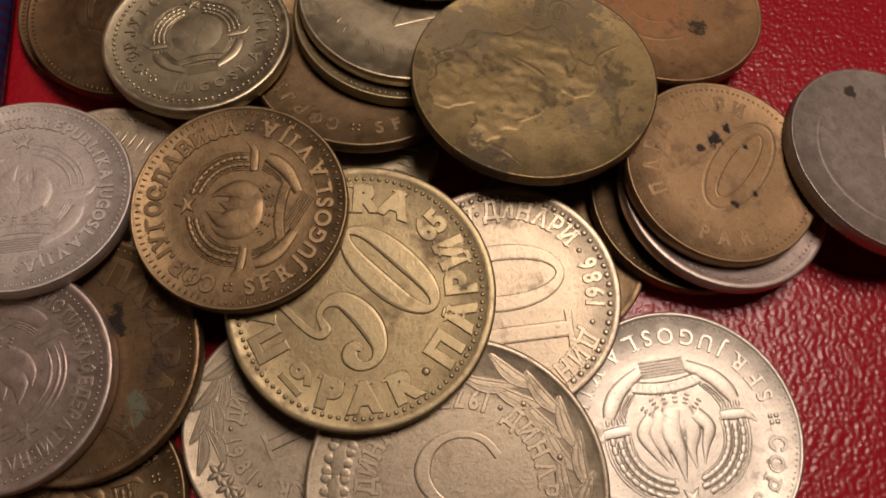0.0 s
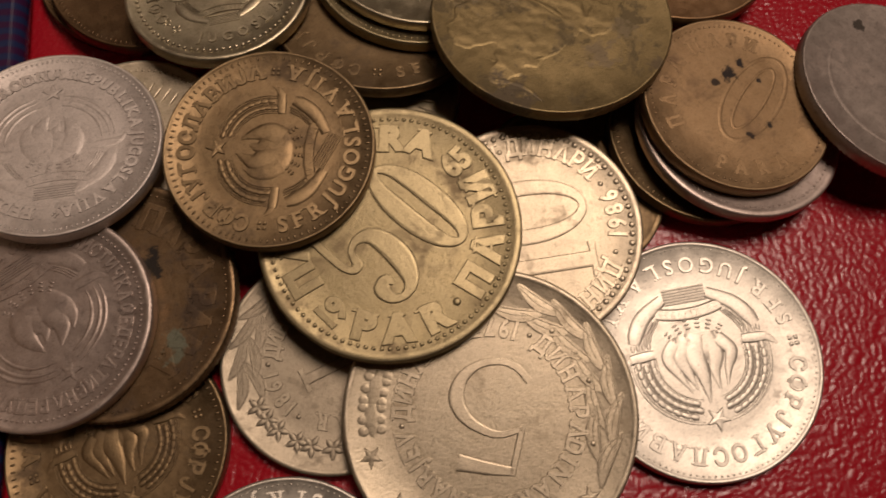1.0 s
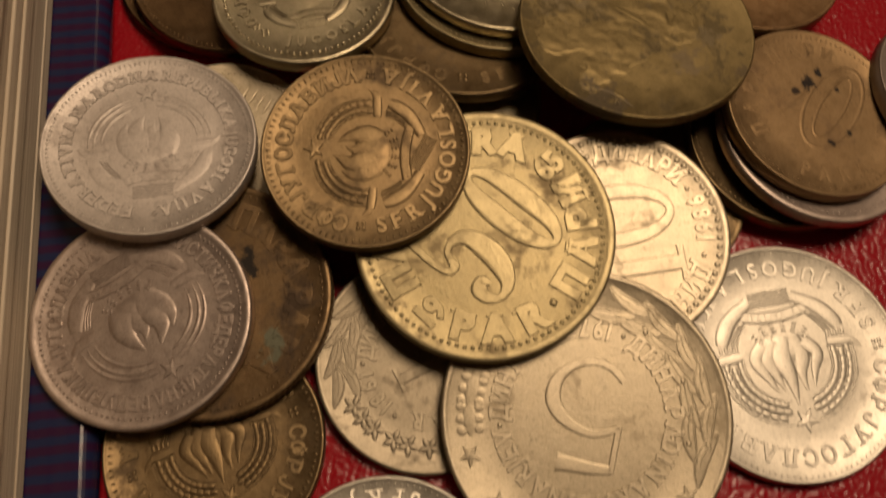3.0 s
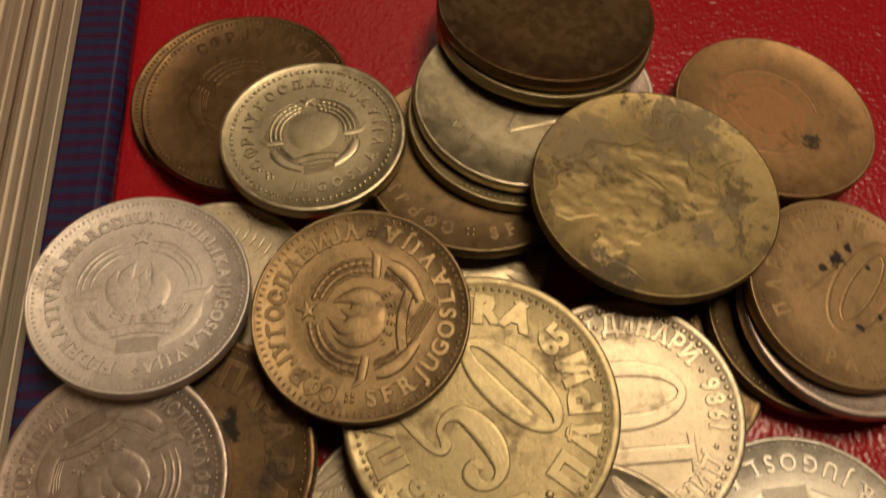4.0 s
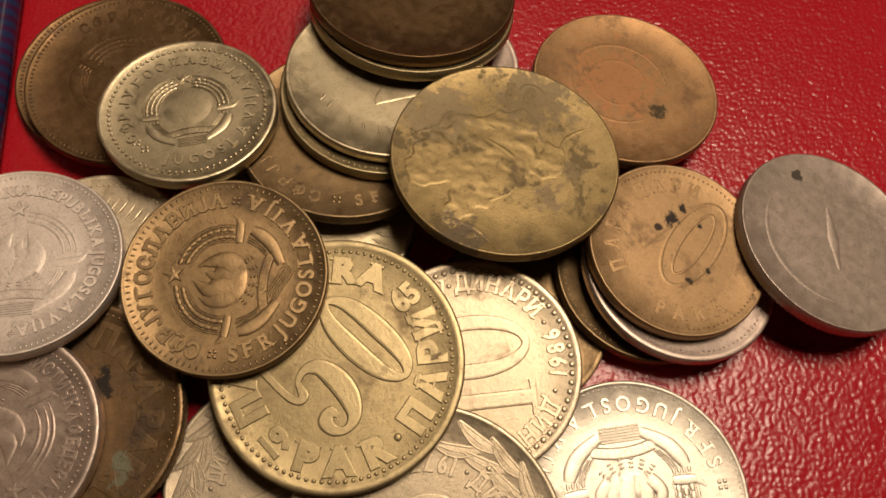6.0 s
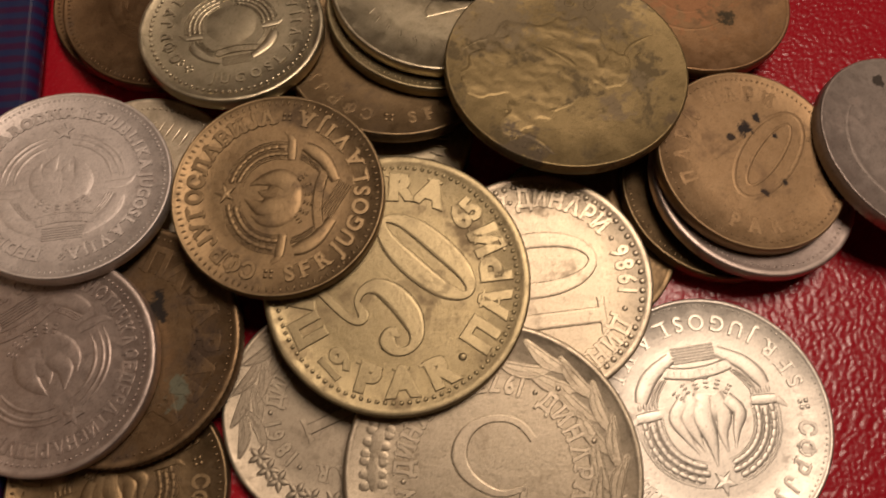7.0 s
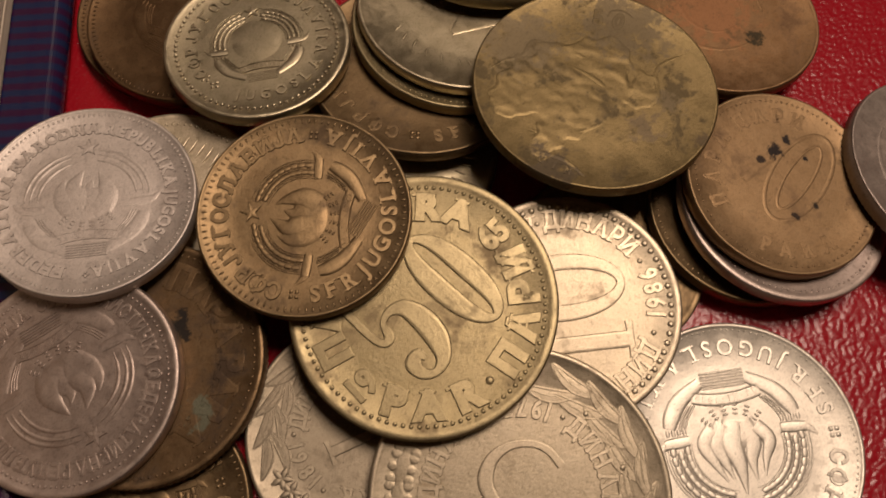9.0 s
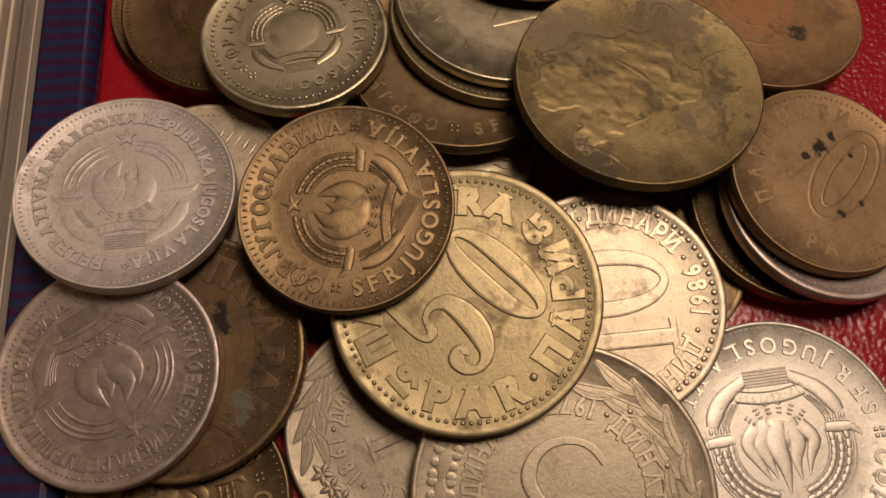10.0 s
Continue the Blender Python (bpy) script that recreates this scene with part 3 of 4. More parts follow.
def worn_head(thing, r, field, material):
    """A rubbed-down portrait: an uneven low swelling with broken outlines."""
    n, v, f = 150, [], []
    for i in range(n + 1):
        for j in range(n + 1):
            x, y = -0.92 + 1.84 * i / n, -0.92 + 1.84 * j / n
            u, w = (x + 0.18) * 0.8 - (y + 0.02) * 0.6, (x + 0.18) * 0.6 + (y + 0.02) * 0.8
            edge = 1.0 - math.hypot(u / 0.52, w / 0.62) + 0.55 * noise.noise((x * 3.1, y * 3.1, 4.0)) + 0.18 * noise.noise((x * 9, y * 9, 1.0))
            k = max(0.0, min(1.0, edge / 0.07))
            if x * x + y * y > 0.78:
                k = 0.0
            fold = noise.noise((u * 4.5, w * 8.0, 7.0)) + 0.5 * noise.noise((u * 11, w * 17, 2.0))
            h = -0.002 + k * (0.0062 + 0.0058 * fold)
            v.append((x * r * CM, y * r * CM, (field + max(h, -0.002 + 0.0025 * k)) * CM))
    for i in range(n):
        for j in range(n):
            a = i * (n + 1) + j
            q = (a, a + n + 1, a + n + 2, a + 1)
            if max(v[p][2] for p in q) > (field - 0.0015) * CM:
                f.append(q)
    part("worn_relief", v, f, material, thing)


def legend(thing, r, field, material, size=0.15, radius=0.78, deep=1.0, gap=14, wide=0.92, bold=0.026):
    words(thing, r, field, material, "letter", (("СФР ЈУГОСЛАВИЈА", 180 - gap, gap, radius, size, True), ("SFR JUGOSLAVIJA", 180 + gap, 360 - gap, radius, size, False)), 0.016 * deep, wide, bold)
    for a in (0, math.pi):
        t = Relief(r, field)
        t.cross(radius * math.cos(a), radius * math.sin(a), 0.035, math.pi / 4)
        t.put("cross_mark", material, thing)


def ring_of_beads(thing, r, field, material, count, radius=0.905, size=0.017, height=0.013, long=1.0, single=False):
    if single:
        b = Relief(r, field)
        b.dome(0, 0, size, size, 0, height, 8)
        first = b.put("bead", material, thing)
        for n in range(count):
            ob = first if n == 0 else new("bead", first.data)
            a = 2 * math.pi * n / count
            ob.parent = thing
            ob.matrix_basis = pose(radius * r * CM * math.cos(a), radius * r * CM * math.sin(a), 0, 0, 0, math.degrees(a))
        return
    b = Relief(r, field)
    b.beads(count, radius, size, height, long)
    b.put("bead_ring", material, thing)


def words(thing, r, field, material, name, rows, depth=0.016, wide=0.8, bold=0.026):
    """rows: text, first and last angle, radius, size, tops outward; every character is a part of its own."""
    for text, first, last, radius, size, outward in rows:
        for n, ch in enumerate(text):
            if ch != " ":
                t = Relief(r, field)
                t.arc(text, first, last, radius, size, outward, depth, wide, n, bold)
                t.put("digit" if ch.isdigit() else "letter", material, thing, smooth=False)


def numeral(thing, r, field, material, text, size, step, x=0.0, y=0.0, depth=0.02, wide=1.0):
    for n, ch in enumerate(text):
        t = Relief(r, field)
        t.char(ch, x + (n - (len(text) - 1) / 2) * step, y, size, 0.0, depth, wide)
        t.put("numeral", material, thing, smooth=False)


def smooth_line(knots, n=40):
    """Points along a rounded line through the knots, with the widths between."""
    k = np.array(knots, float)
    out = []
    for t in np.linspace(0, len(k) - 1.001, n):
        i, u = int(t), t - int(t)
        p = [k[max(0, min(len(k) - 1, i + d))] for d in (-1, 0, 1, 2)]
        out.append(0.5 * (2 * p[1] + (p[2] - p[0]) * u + (2 * p[0] - 5 * p[1] + 4 * p[2] - p[3]) * u * u + (3 * p[1] - p[0] - 3 * p[2] + p[3]) * u ** 3))
    return [(q[0], q[1]) for q in out], [max(0.012, q[2]) for q in out]


def zero(thing, r, field, material, x, y, half_wide, half_high, thin, thick, height):
    t = Relief(r, field)
    a = np.linspace(0, 2 * math.pi, 57)
    wd = [thin + (thick - thin) * abs(math.cos(q)) ** 1.3 for q in a]
    t.pen([(x + (half_wide - w) * math.cos(q), y + (half_high - w) * math.sin(q)) for q, w in zip(a, wd)], wd, height)
    t.put("numeral", material, thing, smooth=False)


def one(thing, r, field, material, x, y, half_high, width, height):
    t = Relief(r, field)
    t.pen([(x, y + q * half_high) for q in np.linspace(-1, 1, 5)], [width] * 5, height)
    t.pen([(x - 2.1 * width + q * 4.2 * width, y - half_high) for q in np.linspace(0, 1, 5)], [width * 0.5, width * 0.42, width * 0.4, width * 0.42, width * 0.5], height * 0.97)
    t.pen([(x - 2.0 * width, y + half_high * 0.62), (x - width, y + half_high * 0.8), (x, y + half_high * 0.97)], [width * 0.2, width * 0.35, width * 0.5], height * 0.95)
    t.put("numeral", material, thing, smooth=False)


random.seed(11)
# ---- coins, from the middle of the pile outwards ----
# 50 para
th, r, f = coin("worn yellow brass 50 para coin, numeral side up, on nickel coins", -0.769, 2.941, 0.731, -0.0325, -0.0776, 2.541, BRASS, 41)
nm = Relief(r, f)
for line in (((-0.50, 0.46, 0.030), (-0.48, 0.25, 0.032), (-0.455, 0.04, 0.032), (-0.41, -0.055, 0.034), (-0.355, -0.045, 0.045), (-0.345, 0.0, 0.034), (-0.32, 0.07, 0.026), (-0.235, 0.105, 0.040),
              (-0.135, 0.055, 0.070), (-0.085, -0.10, 0.098), (-0.09, -0.27, 0.095), (-0.15, -0.41, 0.060), (-0.25, -0.455, 0.036), (-0.335, -0.405, 0.045), (-0.345, -0.31, 0.066), (-0.275, -0.275, 0.050), (-0.245, -0.335, 0.020)),
             ((-0.50, 0.43, 0.03), (-0.35, 0.40, 0.06), (-0.18, 0.38, 0.07), (-0.04, 0.44, 0.03))):
    nm.pen(*smooth_line(line, 90), 0.019)
nm.put("numeral", BRASS, th, smooth=False)
nm = Relief(r, f)
turns = np.linspace(0, 2 * math.pi, 73)
wd = [0.030 + 0.060 * abs(math.cos(q)) ** 1.2 for q in turns]
nm.pen([(0.285 + (0.218 - w) * math.cos(q) - 0.13 * (0.455 - w) * math.sin(q), (0.455 - w) * math.sin(q)) for q, w in zip(turns, wd)], wd, 0.019)
nm.put("numeral", BRASS, th, smooth=False)
words(th, r, f, BRASS, "legend", (("ПАРА", 169, 112, 0.745, 0.20, True), ("PARA", 84, 29, 0.745, 0.20, True), ("PAR", -146, -105, 0.745, 0.20, False), ("ПАРИ", -74, -16, 0.745, 0.20, False)), 0.019, 1.06, 0.064)
for text, x in (("19", -0.735), ("65", 0.735)):
    for n, ch in enumerate(text):
        year = Relief(r, f)
        year.char(ch, x - 0.055 + 0.11 * n, -0.18 if x < 0 else 0.065, 0.18, 0.06, 0.017, 0.9, 0.045)
        year.put("digit", BRASS, th, smooth=False)
for a in (-90, 98):
    dots = Relief(r, f)
    dots.dome(0.75 * math.cos(radians(a)), 0.75 * math.sin(radians(a)), 0.034, 0.034, 0, 0.016)
    dots.put("legend_dot", BRASS, th)
ring_of_beads(th, r, f, BRASS, 96, 0.9, 0.019, 0.014, single=True)

# brown coin with the arms, leaning on it
th, r, f = coin("brown bronze coin with coat of arms, resting on a brass coin", -1.912, 3.746, 0.942, -0.0036, -0.0706, 2.048, BROWN, 87, rim=0.03)
legend(th, r, f, BROWN, 0.152, 0.78, 1.0, 14, 0.95)
arms(th, r, f, BROWN, 1.0, 0.95, FULL_FLAME, 2, -0.45, -0.035, False, 0.49)
ring_of_beads(th, r, f, BROWN, 92, 0.925, 0.012, 0.010, 2.4)

# 10 dinara 1986
th, r, f = coin("bright nickel 10 dinar coin dated 1986 with beaded edge", 0.597, 2.992, 0.478, -0.054, -0.103, 2.258, NICKEL, 97)
one(th, r, f, NICKEL, -0.33, 0.0, 0.52, 0.075, 0.012)
zero(th, r, f, NICKEL, 0.17, 0.0, 0.30, 0.55, 0.04, 0.075, 0.012)
words(th, r, f, NICKEL, "legend", (("ДИНАРИ", 1, -53, 0.79, 0.165, True), ("ДИНАРА", -124, -184, 0.79, 0.165, True), ("DINARA", 160, 100, 0.77, 0.17, True), ("DINARJEV", 82, 16, 0.77, 0.17, True)))
words(th, r, f, NICKEL, "year", (("1986", -101, -75, 0.775, 0.16, False),))
for a in (-65, -113, 172, 91, 10):
    dots = Relief(r, f)
    dots.dome(0.775 * math.cos(radians(a)), 0.775 * math.sin(radians(a)), 0.026, 0.026, 0, 0.014)
    dots.put("legend_dot", NICKEL, th)
ring_of_beads(th, r, f, NICKEL, 68, 0.905, 0.031, 0.019, single=True)

# 5 dinara
th, r, f = coin("large nickel 5 dinar coin with stars and leaves round the edge", 0.137, 1.215, 0.419, -0.0252, -0.1150, 2.738, NICKEL, 180, thick=0.18, rim=0.035)
nm = Relief(r, f)
for line in (((-0.13, 0.40, 0.022), (-0.17, 0.25, 0.024), (-0.215, 0.085, 0.024)),
             ((-0.215, 0.10, 0.022), (-0.05, 0.135, 0.026), (0.10, 0.075, 0.038), (0.195, -0.02, 0.052), (0.225, -0.13, 0.056), (0.175, -0.255, 0.044), (0.06, -0.335, 0.030), (-0.08, -0.35, 0.026), (-0.19, -0.31, 0.028), (-0.275, -0.215, 0.030)),
             ((-0.14, 0.375, 0.030), (0.0, 0.355, 0.045), (0.14, 0.325, 0.055), (0.225, 0.305, 0.064))):
    nm.pen(*smooth_line(line, 50), 0.014)
nm.put("numeral", NICKEL, th, smooth=False)
words(th, r, f, NICKEL, "legend", (("ДИНАРА", -129, -192, 0.60, 0.125, True), ("DINARA", 158, 98, 0.60, 0.125, True), ("DINARJEV", 84, 14, 0.60, 0.125, True), ("ДИНАРИ", -2, -58, 0.60, 0.125, True)))
words(th, r, f, NICKEL, "year", (("1977", -109, -82, 0.585, 0.125, False),))
for a in (-119, 163, 91, 6, -68):
    dots = Relief(r, f)
    dots.dome(0.60 * math.cos(radians(a)), 0.60 * math.sin(radians(a)), 0.02, 0.02, 0, 0.014)
    dots.put("legend_dot", NICKEL, th)
for a in (18, 42, 66, 91, 115, 139):
    st = Relief(r, f)
    st.star(0.845 * math.cos(radians(a)), 0.845 * math.sin(radians(a)), 0.088, radians(a - 90), 0.013)
    st.put("star", NICKEL, th, smooth=False)
for k, a in enumerate(range(-112, -200, -17)):
    for q in (-1, 1):
        lv = Relief(r, f)
        lv.blade((0.80 + 0.062 * q) * math.cos(radians(a - 5 * q)), (0.80 + 0.062 * q) * math.sin(radians(a - 5 * q)), 0.40, 0.042, radians(a - 90 - 13 * q + 4 * (k % 2)), 0.0075, -0.10)
        lv.put("laurel_leaf", NICKEL, th)
    if k % 2:
        lv = Relief(r, f)
        lv.dome(0.71 * math.cos(radians(a)), 0.71 * math.sin(radians(a)), 0.022, 0.022, 0, 0.016)
        lv.put("berry", NICKEL, th)
for a in range(-70, 4, 14):
    lv = Relief(r, f)
    b = radians(a)
    lv.lobe([(0.80 * math.cos(b + q), 0.80 * math.sin(b + q), w) for q, w in ((-0.13, 0.02), (-0.03, 0.05), (0.08, 0.045), (0.16, 0.015))], 0.005, 12)
    for q in (-0.08, 0.02, 0.11):
        for side in (-1, 1):
            lv.dome((0.80 + 0.06 * side) * math.cos(b + q), (0.80 + 0.06 * side) * math.sin(b + q), 0.042, 0.036, b, 0.0042, 10)
    lv.put("oak_leaf", NICKEL, th)

# 2 dinara, arms up, by the red cover's open side
th, r, f = coin("shiny nickel coin with coat of arms on the red cover", 2.236, 1.737, 0.206, -0.0094, -0.0400, 2.378, SILVER, -171, rim=0.03)
legend(th, r, f, SILVER, 0.135, 0.79, 0.8, 14, 0.92, 0.008)
arms(th, r, f, SILVER, 1.0, 0.78)
ring_of_beads(th, r, f, SILVER, 120, 0.94, 0.010, 0.006)
th, r, f = coin("nickel coin with coat of arms lying flat on red cover", -1.743, -0.360, 0.212, 0.035, 0.04, 2.180, SILVER, -121, thick=0.155, rim=0.03)
legend(th, r, f, SILVER, 0.15, 0.81, 0.8, 14, 0.92, 0.008)
arms(th, r, f, SILVER, 1.03, 0.8)
ring_of_beads(th, r, f, SILVER, 110, 0.935, 0.011, 0.008)

# 1 dinar 1981
th, r, f = coin("nickel 1 dinar coin dated 1981 under larger coins", -1.333, 1.814, 0.226, 0.0084, -0.0603, 2.200, SHADED, -64, rim=0.04)
one(th, r, f, SHADED, 0.06, 0.03, 0.34, 0.05, 0.014)
words(th, r, f, SHADED, "legend", (("ДИНАР", -122, -172, 0.555, 0.14, True), ("DINAR", 30, -36, 0.555, 0.14, True), ("ДЕНАР", 140, 90, 0.555, 0.14, True)))
words(th, r, f, SHADED, "year", (("1981", -102, -67, 0.565, 0.14, False),))
for a in (-57, -112):
    dots = Relief(r, f)
    dots.dome(0.58 * math.cos(radians(a)), 0.58 * math.sin(radians(a)), 0.024, 0.024, 0, 0.014)
    dots.put("legend_dot", SHADED, th)
for k, a in enumerate(range(-186, -92, 17)):
    for q in (-1, 1):
        lv = Relief(r, f)
        lv.blade((0.79 + 0.065 * q) * math.cos(radians(a)), (0.79 + 0.065 * q) * math.sin(radians(a)), 0.42, 0.045, radians(a + 90 - 14 * q), 0.0065, 0.1)
        lv.put("leaf", SHADED, th)
for k, a in enumerate((-84, -74, -64, -50, -40, -26, -12, 2, 16)):
    lv = Relief(r, f)
    for q in range(5):
        b = radians(a) + 2 * math.pi * q / 5 + k
        lv.lobe([(0.77 * math.cos(radians(a)) + u * math.cos(b), 0.77 * math.sin(radians(a)) + u * math.sin(b), w) for u, w in ((0.0, 0.012), (0.05, 0.03), (0.10, 0.008))], 0.014, 7)
    lv.put("flower", SHADED, th)

# brown coin by the striped book
th, r, f = coin("brown bronze coin with coat of arms lying on red cover", -3.353, 1.045, 0.182, 0.0022, -0.0228, 2.068, BROWN, -159, rim=0.03)
legend(th, r, f, BROWN, 0.15, 0.755)
arms(th, r, f, BROWN, 0.97, 0.9)
ring_of_beads(th, r, f, BROWN, 92, 0.925, 0.012, 0.010, 2.2)

# grey coin with Cyrillic ring
th, r, f = coin("grey cupronickel coin with worn torch relief and Cyrillic legend", -4.032, 2.172, 0.578, -0.0309, -0.0770, 2.092, STEEL, -146)
words(th, r, f, STEEL, "legend", (("СОЦИЈАЛИСТИЧКА ФЕДЕРАТИВНА РЕПУБЛИКА ЈУГОСЛАВИЈА", -97, -443, 0.765, 0.125, True),), 0.011, 0.75)
arms(th, r, f, STEEL, 1.04, 0.65, FULL_FLAME, 2, 0.0, 0.0, True, 0.54)
ring_of_beads(th, r, f, STEEL, 110, 0.895, 0.015, 0.012)

# mottled coin between
th, r, f = coin("dark mottled bronze coin with reeded edge, half covered", -3.422, 2.398, 0.450, -0.0458, -0.0718, 2.362, MOTTLED, 0, reeds=110)
words(th, r, f, MOTTLED, "legend", (("ПАРА", 70, 20, 0.72, 0.22, True), ("PARA", 0, -50, 0.72, 0.22, True), ("ПАРИ", -150, -95, 0.72, 0.22, False)), 0.0055, 0.95)
ring_of_beads(th, r, f, MOTTLED, 100, 0.91, 0.014, 0.008)

# aluminium coin
th, r, f = coin("dull grey aluminium coin with raised legend and worn arms", -4.054, 3.917, 0.801, 0.0718, 0.0677, 2.079, ALU, 10, thick=0.17, rim=0.03)
words(th, r, f, ALU, "legend", (("FEDERATIVNA NARODNA REPUBLIKA JUGOSLAVIJA", -107, -442, 0.765, 0.115, True),), 0.012, 0.9, 0.034)
dots = Relief(r, f)
dots.cross(0.78 * math.cos(radians(-90)), 0.78 * math.sin(radians(-90)), 0.02, 0)
dots.put("cross_mark", ALU, th)
arms(th, r, f, ALU, 1.0, 0.5, FULL_FLAME, 2, 0.0, 0.0, True, 0.55)
ring_of_beads(th, r, f, ALU, 120, 0.925, 0.012, 0.007, 1.6)

# bright small coin with beads
th, r, f = coin("pale nickel brass coin with coat of arms and bead ring", -2.639, 5.871, 0.621, -0.0006, 0.0873, 2.003, PALE, 14, rim=0.05)
words(th, r, f, PALE, "legend", (("JUGOSLAVIJA", -113, 14, 0.70, 0.12, False), ("СФР ЈУГОСЛАВИЈА", 206, 28, 0.70, 0.12, True)), 0.018, 0.9, 0.012)
for a in (-148, -137):
    t = Relief(r, f)
    t.cross(0.69 * math.cos(radians(a)), 0.69 * math.sin(radians(a)), 0.035, radians(a))
    t.put("cross_mark", PALE, th)
arms(th, r, f, PALE, 0.86, 1.15, None, 3)
boss = Relief(r, f)
boss.dome(0, 0.03, 0.29, 0.29, 0, 0.008, 24)
boss.put("boss", PALE, th)
ring_of_beads(th, r, f, PALE, 80, 0.865, 0.024, 0.024, single=True)

# brown pair under it
th, r, f = coin("dull brown bronze coin with worn face under a nickel coin", -3.488, 6.451, 0.359, -0.0222, 0.0175, 2.390, DARK, -30, rim=0.03)
words(th, r, f, DARK, "legend", (("СФР ЈУГОСЛАВИЈА", 163, 17, 0.77, 0.13, True),), 0.0015)
ring_of_beads(th, r, f, DARK, 120, 0.935, 0.011, 0.007, 2.2)
arms(th, r, f, DARK, 0.9, 0.2, None, 3)
th, r, f = coin("dull brown bronze coin at the bottom, mostly covered", -3.718, 6.595, 0.170, 0, 0.0093, 2.350, DARK, 0, rim=0.03)
ring_of_beads(th, r, f, DARK, 120, 0.935, 0.011, 0.007, 2.2)

# stack behind
th, r, f = coin("large plain brown bronze coin on top of a stack", -0.130, 7.602, 0.788, 0.0548, 0.1909, 2.506, DARK, 20, rim=0.025, thick=0.165)
th, r, f = coin("brass coin with beaded face in the stack", -0.125, 7.50, 0.635, 0.0548, 0.1909, 2.50, BRASS, 0, rim=0.03, thick=0.15)
ring_of_beads(th, r, f, BRASS, 110, 0.925, 0.014, 0.010)
th, r, f = coin("pale silvery nickel coin in the stack, partly covered", -0.377, 6.469, 0.591, 0.0554, 0.1066, 2.421, PALE, 20, thick=0.14, rim=0.035)
for a in (-170, -161, -151, -140, -128, -115, -108, -97, -84):
    mark = Relief(r, f)
    mark.stroke([((0.70 + q) * math.cos(radians(a + 40 * q)), (0.70 + q) * math.sin(radians(a + 40 * q))) for q in (-0.05, 0.0, 0.05)], 0.016, 0.007)
    mark.put("worn_mark", PALE, th)
numeral(th, r, f, PALE, "2", 0.6, 0.5, 0.0, 0.0, 0.006, 1.1)
th, r, f = coin("yellow brass coin in the stack, mostly covered", -0.438, 6.321, 0.451, 0.0553, 0.1068, 2.427, BRASS, 0, thick=0.15, rim=0.03)
ring_of_beads(th, r, f, BRASS, 110, 0.93, 0.013, 0.008)
th, r, f = coin("brown brass coin with raised legend, low in the stack", -0.868, 5.826, 0.349, 0.0540, 0.1402, 2.491, BROWN, 88, thick=0.15, rim=0.03)
legend(th, r, f, BROWN, 0.12, 0.8, 0.4)
th, r, f = coin("pale nickel coin flat on red cover under others", -1.16, 4.82, 0.16, 0, 0, 2.30, PALE, 30, thick=0.155)
for k in range(24):
    a = radians(-90 + 7 * k)
    ry = Relief(r, f)
    ry.stroke([(q * math.cos(a), q * math.sin(a)) for q in (0.62, 0.70, 0.78)], 0.02, 0.014)
    ry.put("ray", PALE, th)
coin("small nickel coin under the stack, only its edge showing", 0.28, 6.9, 0.15, 0, 0, 1.90, STEEL, 0, thick=0.145)

# 50 dinara, stained
th, r, f = coin("large greenish stained bronze coin with worn face, tilted", 0.932, 5.232, 0.907, 0.0270, 0.1066, 2.511, OLIVE, 0, thick=0.145, rim=0.025, step=0.008)
words(th, r, f, OLIVE, "legend", (("50", 84, 70, 0.72, 0.17, True), ("DIN", -122, -108, 0.88, 0.06, True)), 0.006)
worn_head(th, r, f, OLIVE)
for line, wd, hh in ((((-0.86, 0.12), (-0.72, 0.22), (-0.59, 0.26), (-0.50, 0.42), (-0.38, 0.40), (-0.27, 0.35)), 0.022, 0.012),
                     (((-0.27, 0.35), (-0.12, 0.30), (0.01, 0.20), (0.16, 0.10), (0.29, -0.05), (0.26, -0.16)), 0.040, 0.016),
                     (((-0.24, 0.20), (-0.10, 0.12), (0.05, 0.0), (0.16, -0.16), (0.14, -0.31)), 0.030, 0.013),
                     (((-0.54, -0.47), (-0.40, -0.52), (-0.20, -0.49), (0.01, -0.39), (0.06, -0.34)), 0.024, 0.013),
                     (((0.49, -0.17), (0.48, 0.02), (0.52, 0.16), (0.60, 0.25), (0.75, 0.33)), 0.022, 0.011),
                     (((0.56, -0.12), (0.57, 0.04), (0.62, 0.14)), 0.018, 0.010),
                     (((-0.60, -0.66), (-0.45, -0.68), (-0.28, -0.75), (-0.15, -0.88)), 0.022, 0.012),
                     (((0.16, 0.72), (0.20, 0.78), (0.30, 0.78), (0.38, 0.70)), 0.020, 0.009)):
    sc = Relief(r, f)
    sc.stroke([p[:2] for p in smooth_line([(*q, 0.1) for q in line], 24)[0]], wd, hh * 0.35)
    sc.put("worn_outline", OLIVE, th)

# orange-brown coin behind
th, r, f = coin("orange brown stained bronze coin on red cover, tilted", 2.477, 6.496, 0.472, 0.0698, 0.1012, 2.287, RUSTY, 0, rim=0.03)
for rad in (0.30, 0.52):
    lm = Relief(r, f)
    lm.stroke([(rad * math.cos(a) - 0.08, rad * math.sin(a) + 0.03) for a in np.linspace(0, 5.6, 40)], 0.03, 0.003)
    lm.put("worn_relief", RUSTY, th)

# stack at the open side
th, r, f = coin("brown bronze 10 para coin with black spots on a stack", 2.836, 4.316, 0.633, 0.1148, 0.0145, 2.033, SPOTTED, 0, rim=0.03, step=0.010)
nm = Relief(r, f)
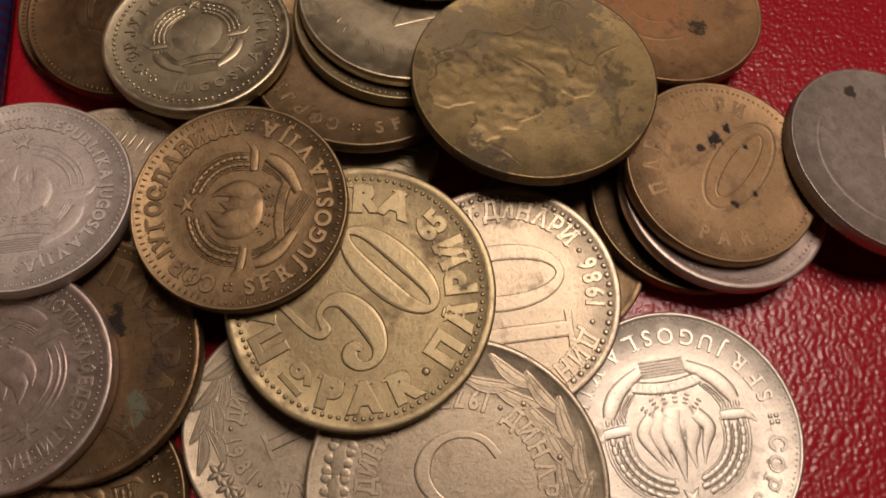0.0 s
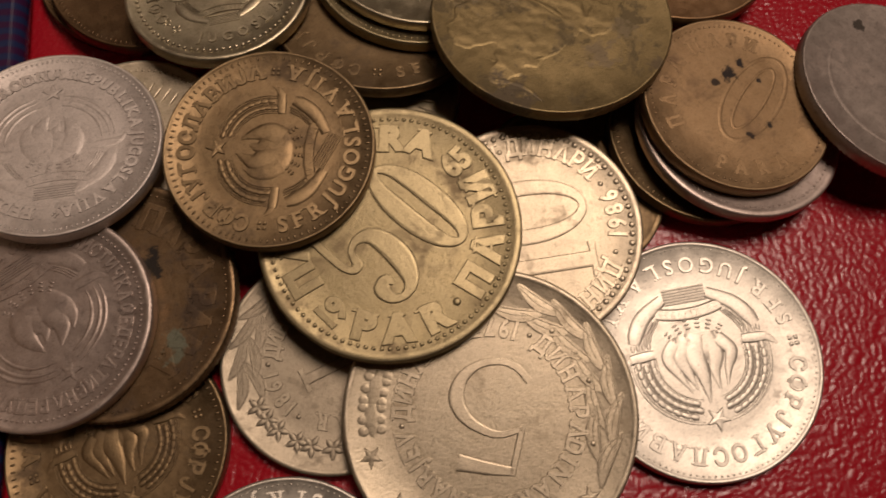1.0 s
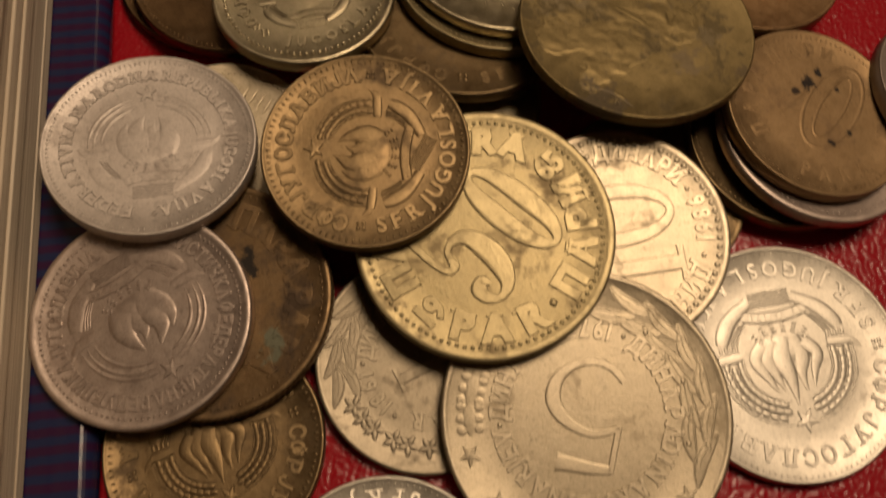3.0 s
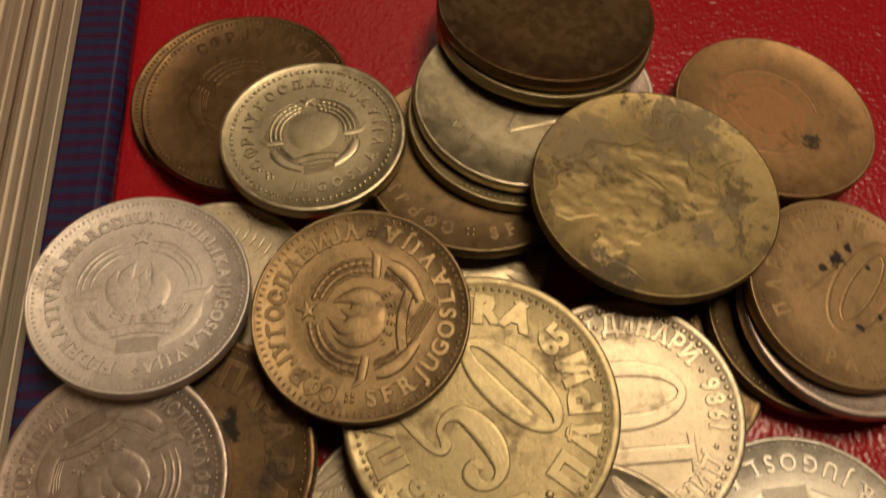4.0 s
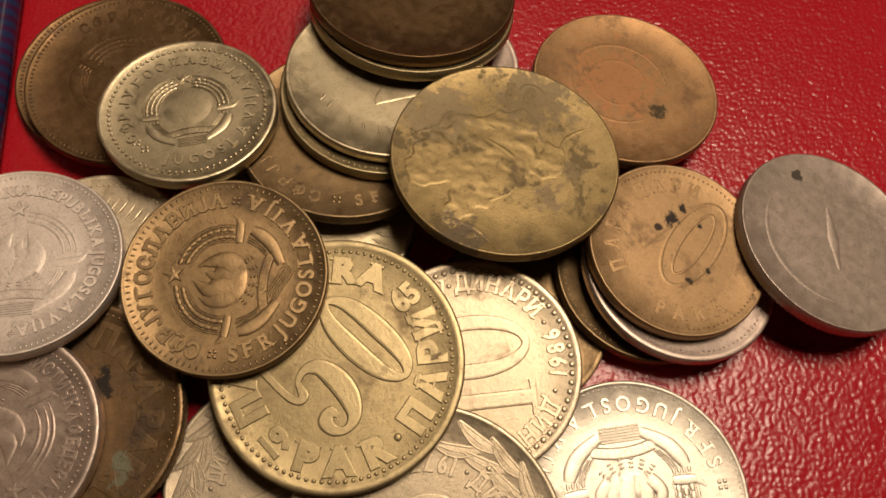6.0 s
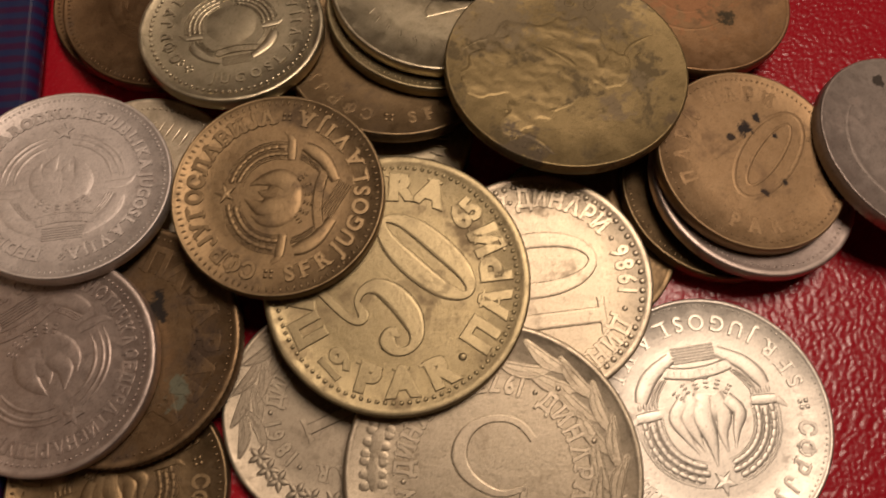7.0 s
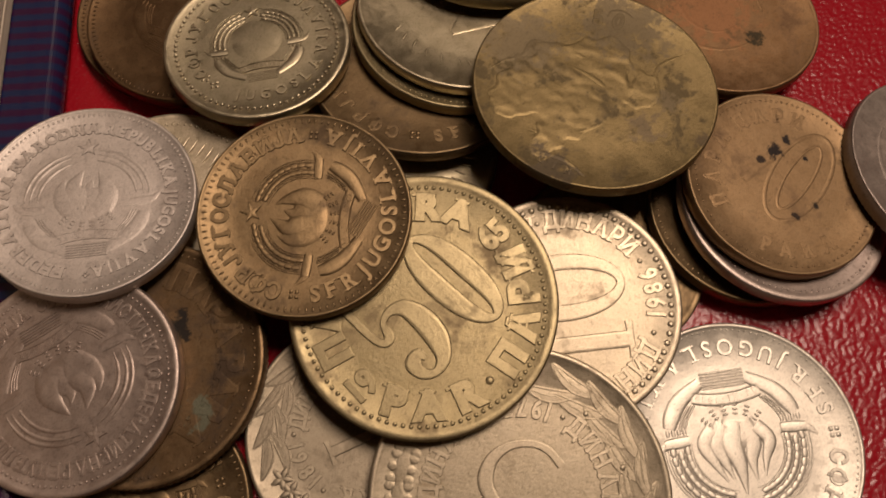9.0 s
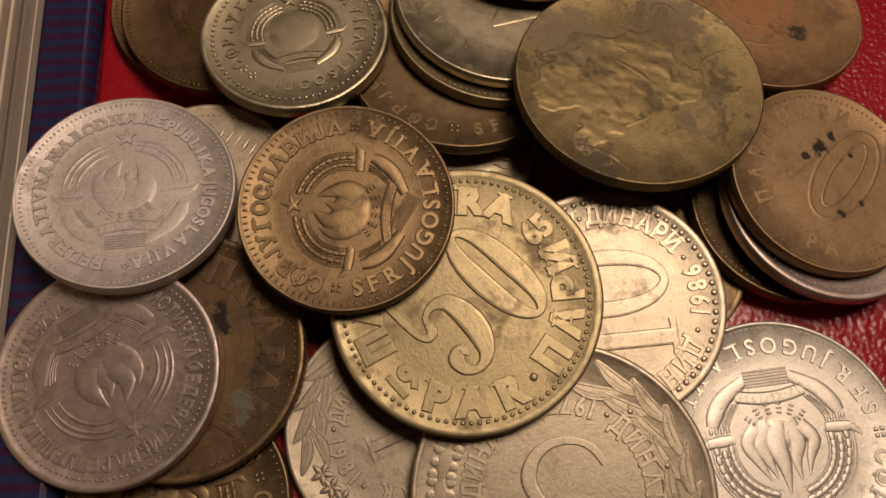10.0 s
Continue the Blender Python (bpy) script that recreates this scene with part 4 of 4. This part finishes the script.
for half, side, wd in ((0.58, 0.27, 0.030), (0.44, 0.12, 0.022)):
    nm.stroke([(0.18 + half * math.cos(a) * 0.60 - side * math.sin(a) * 0.80, 0.05 + half * math.cos(a) * 0.80 + side * math.sin(a) * 0.60) for a in np.linspace(0, 2 * math.pi, 44)], wd * 0.8, 0.0035, False)
nm.stroke([(-0.42 + 0.6 * k, -0.02 + 0.5 * k) for k in np.linspace(0, 1, 6)], 0.05, 0.004, False)
nm.put("numeral", SPOTTED, th)
words(th, r, f, SPOTTED, "legend", (("PARA", -112, -62, 0.74, 0.16, False), ("ПАРА", 200, 145, 0.74, 0.16, True), ("ПАРИ", 120, 70, 0.74, 0.16, True), ("PAR", 20, -18, 0.74, 0.16, True)), 0.0035)
ring_of_beads(th, r, f, SPOTTED, 100, 0.91, 0.014, 0.010)
th, r, f = coin("grey nickel coin with beads, second in the stack", 2.911, 4.182, 0.422, 0.1131, 0.0695, 2.204, STEEL, 0, thick=0.15)
ring_of_beads(th, r, f, STEEL, 100, 0.90, 0.014, 0.010)
th, r, f = coin("brown bronze coin low in the stack, mostly covered", 2.608, 4.180, 0.240, 0.0606, 0.0372, 2.116, BROWN, 0, thick=0.15, rim=0.03)
ring_of_beads(th, r, f, BROWN, 92, 0.92, 0.012, 0.009, 2.0)
coin("brown bronze coin under the stack, only its edge showing", 1.12, 3.62, 0.14, 0, 0, 2.02, BROWN, 0, thick=0.135)

# grey coin leaning on the stack
th, r, f = coin("grey worn nickel coin with pit, leaning on a stack", 4.637, 4.515, 0.536, 0.1753, 0.0902, 2.252, PITTED, 0, thick=0.17, rim=0.03, step=0.008, reeds=110)
lm = Relief(r, f)
lm.stroke([(0.72 * math.cos(a), 0.72 * math.sin(a)) for a in np.linspace(2.6, 4.6, 24)], 0.03, 0.0025)
lm.stroke([(-0.02, -0.35), (0.0, 0.0), (0.02, 0.35)], 0.07, 0.008)
lm.put("worn_relief", PITTED, th)

# small hatched coin between
th, r, f = coin("small pale nickel coin with rays and beads, mostly covered", -3.457, 4.138, 0.330, 0.0140, -0.0034, 1.998, NICKEL, 0, rim=0.05)
for k in range(14):
    a = radians(10 + 9 * k)
    ry = Relief(r, f)
    ry.stroke([(0.62 * math.cos(a) + q * 0.5, 0.62 * math.sin(a) + q) for q in (-0.09, 0.0, 0.09)], 0.024, 0.022)
    ry.put("ray", NICKEL, th)
ring_of_beads(th, r, f, NICKEL, 84, 0.87, 0.018, 0.013)
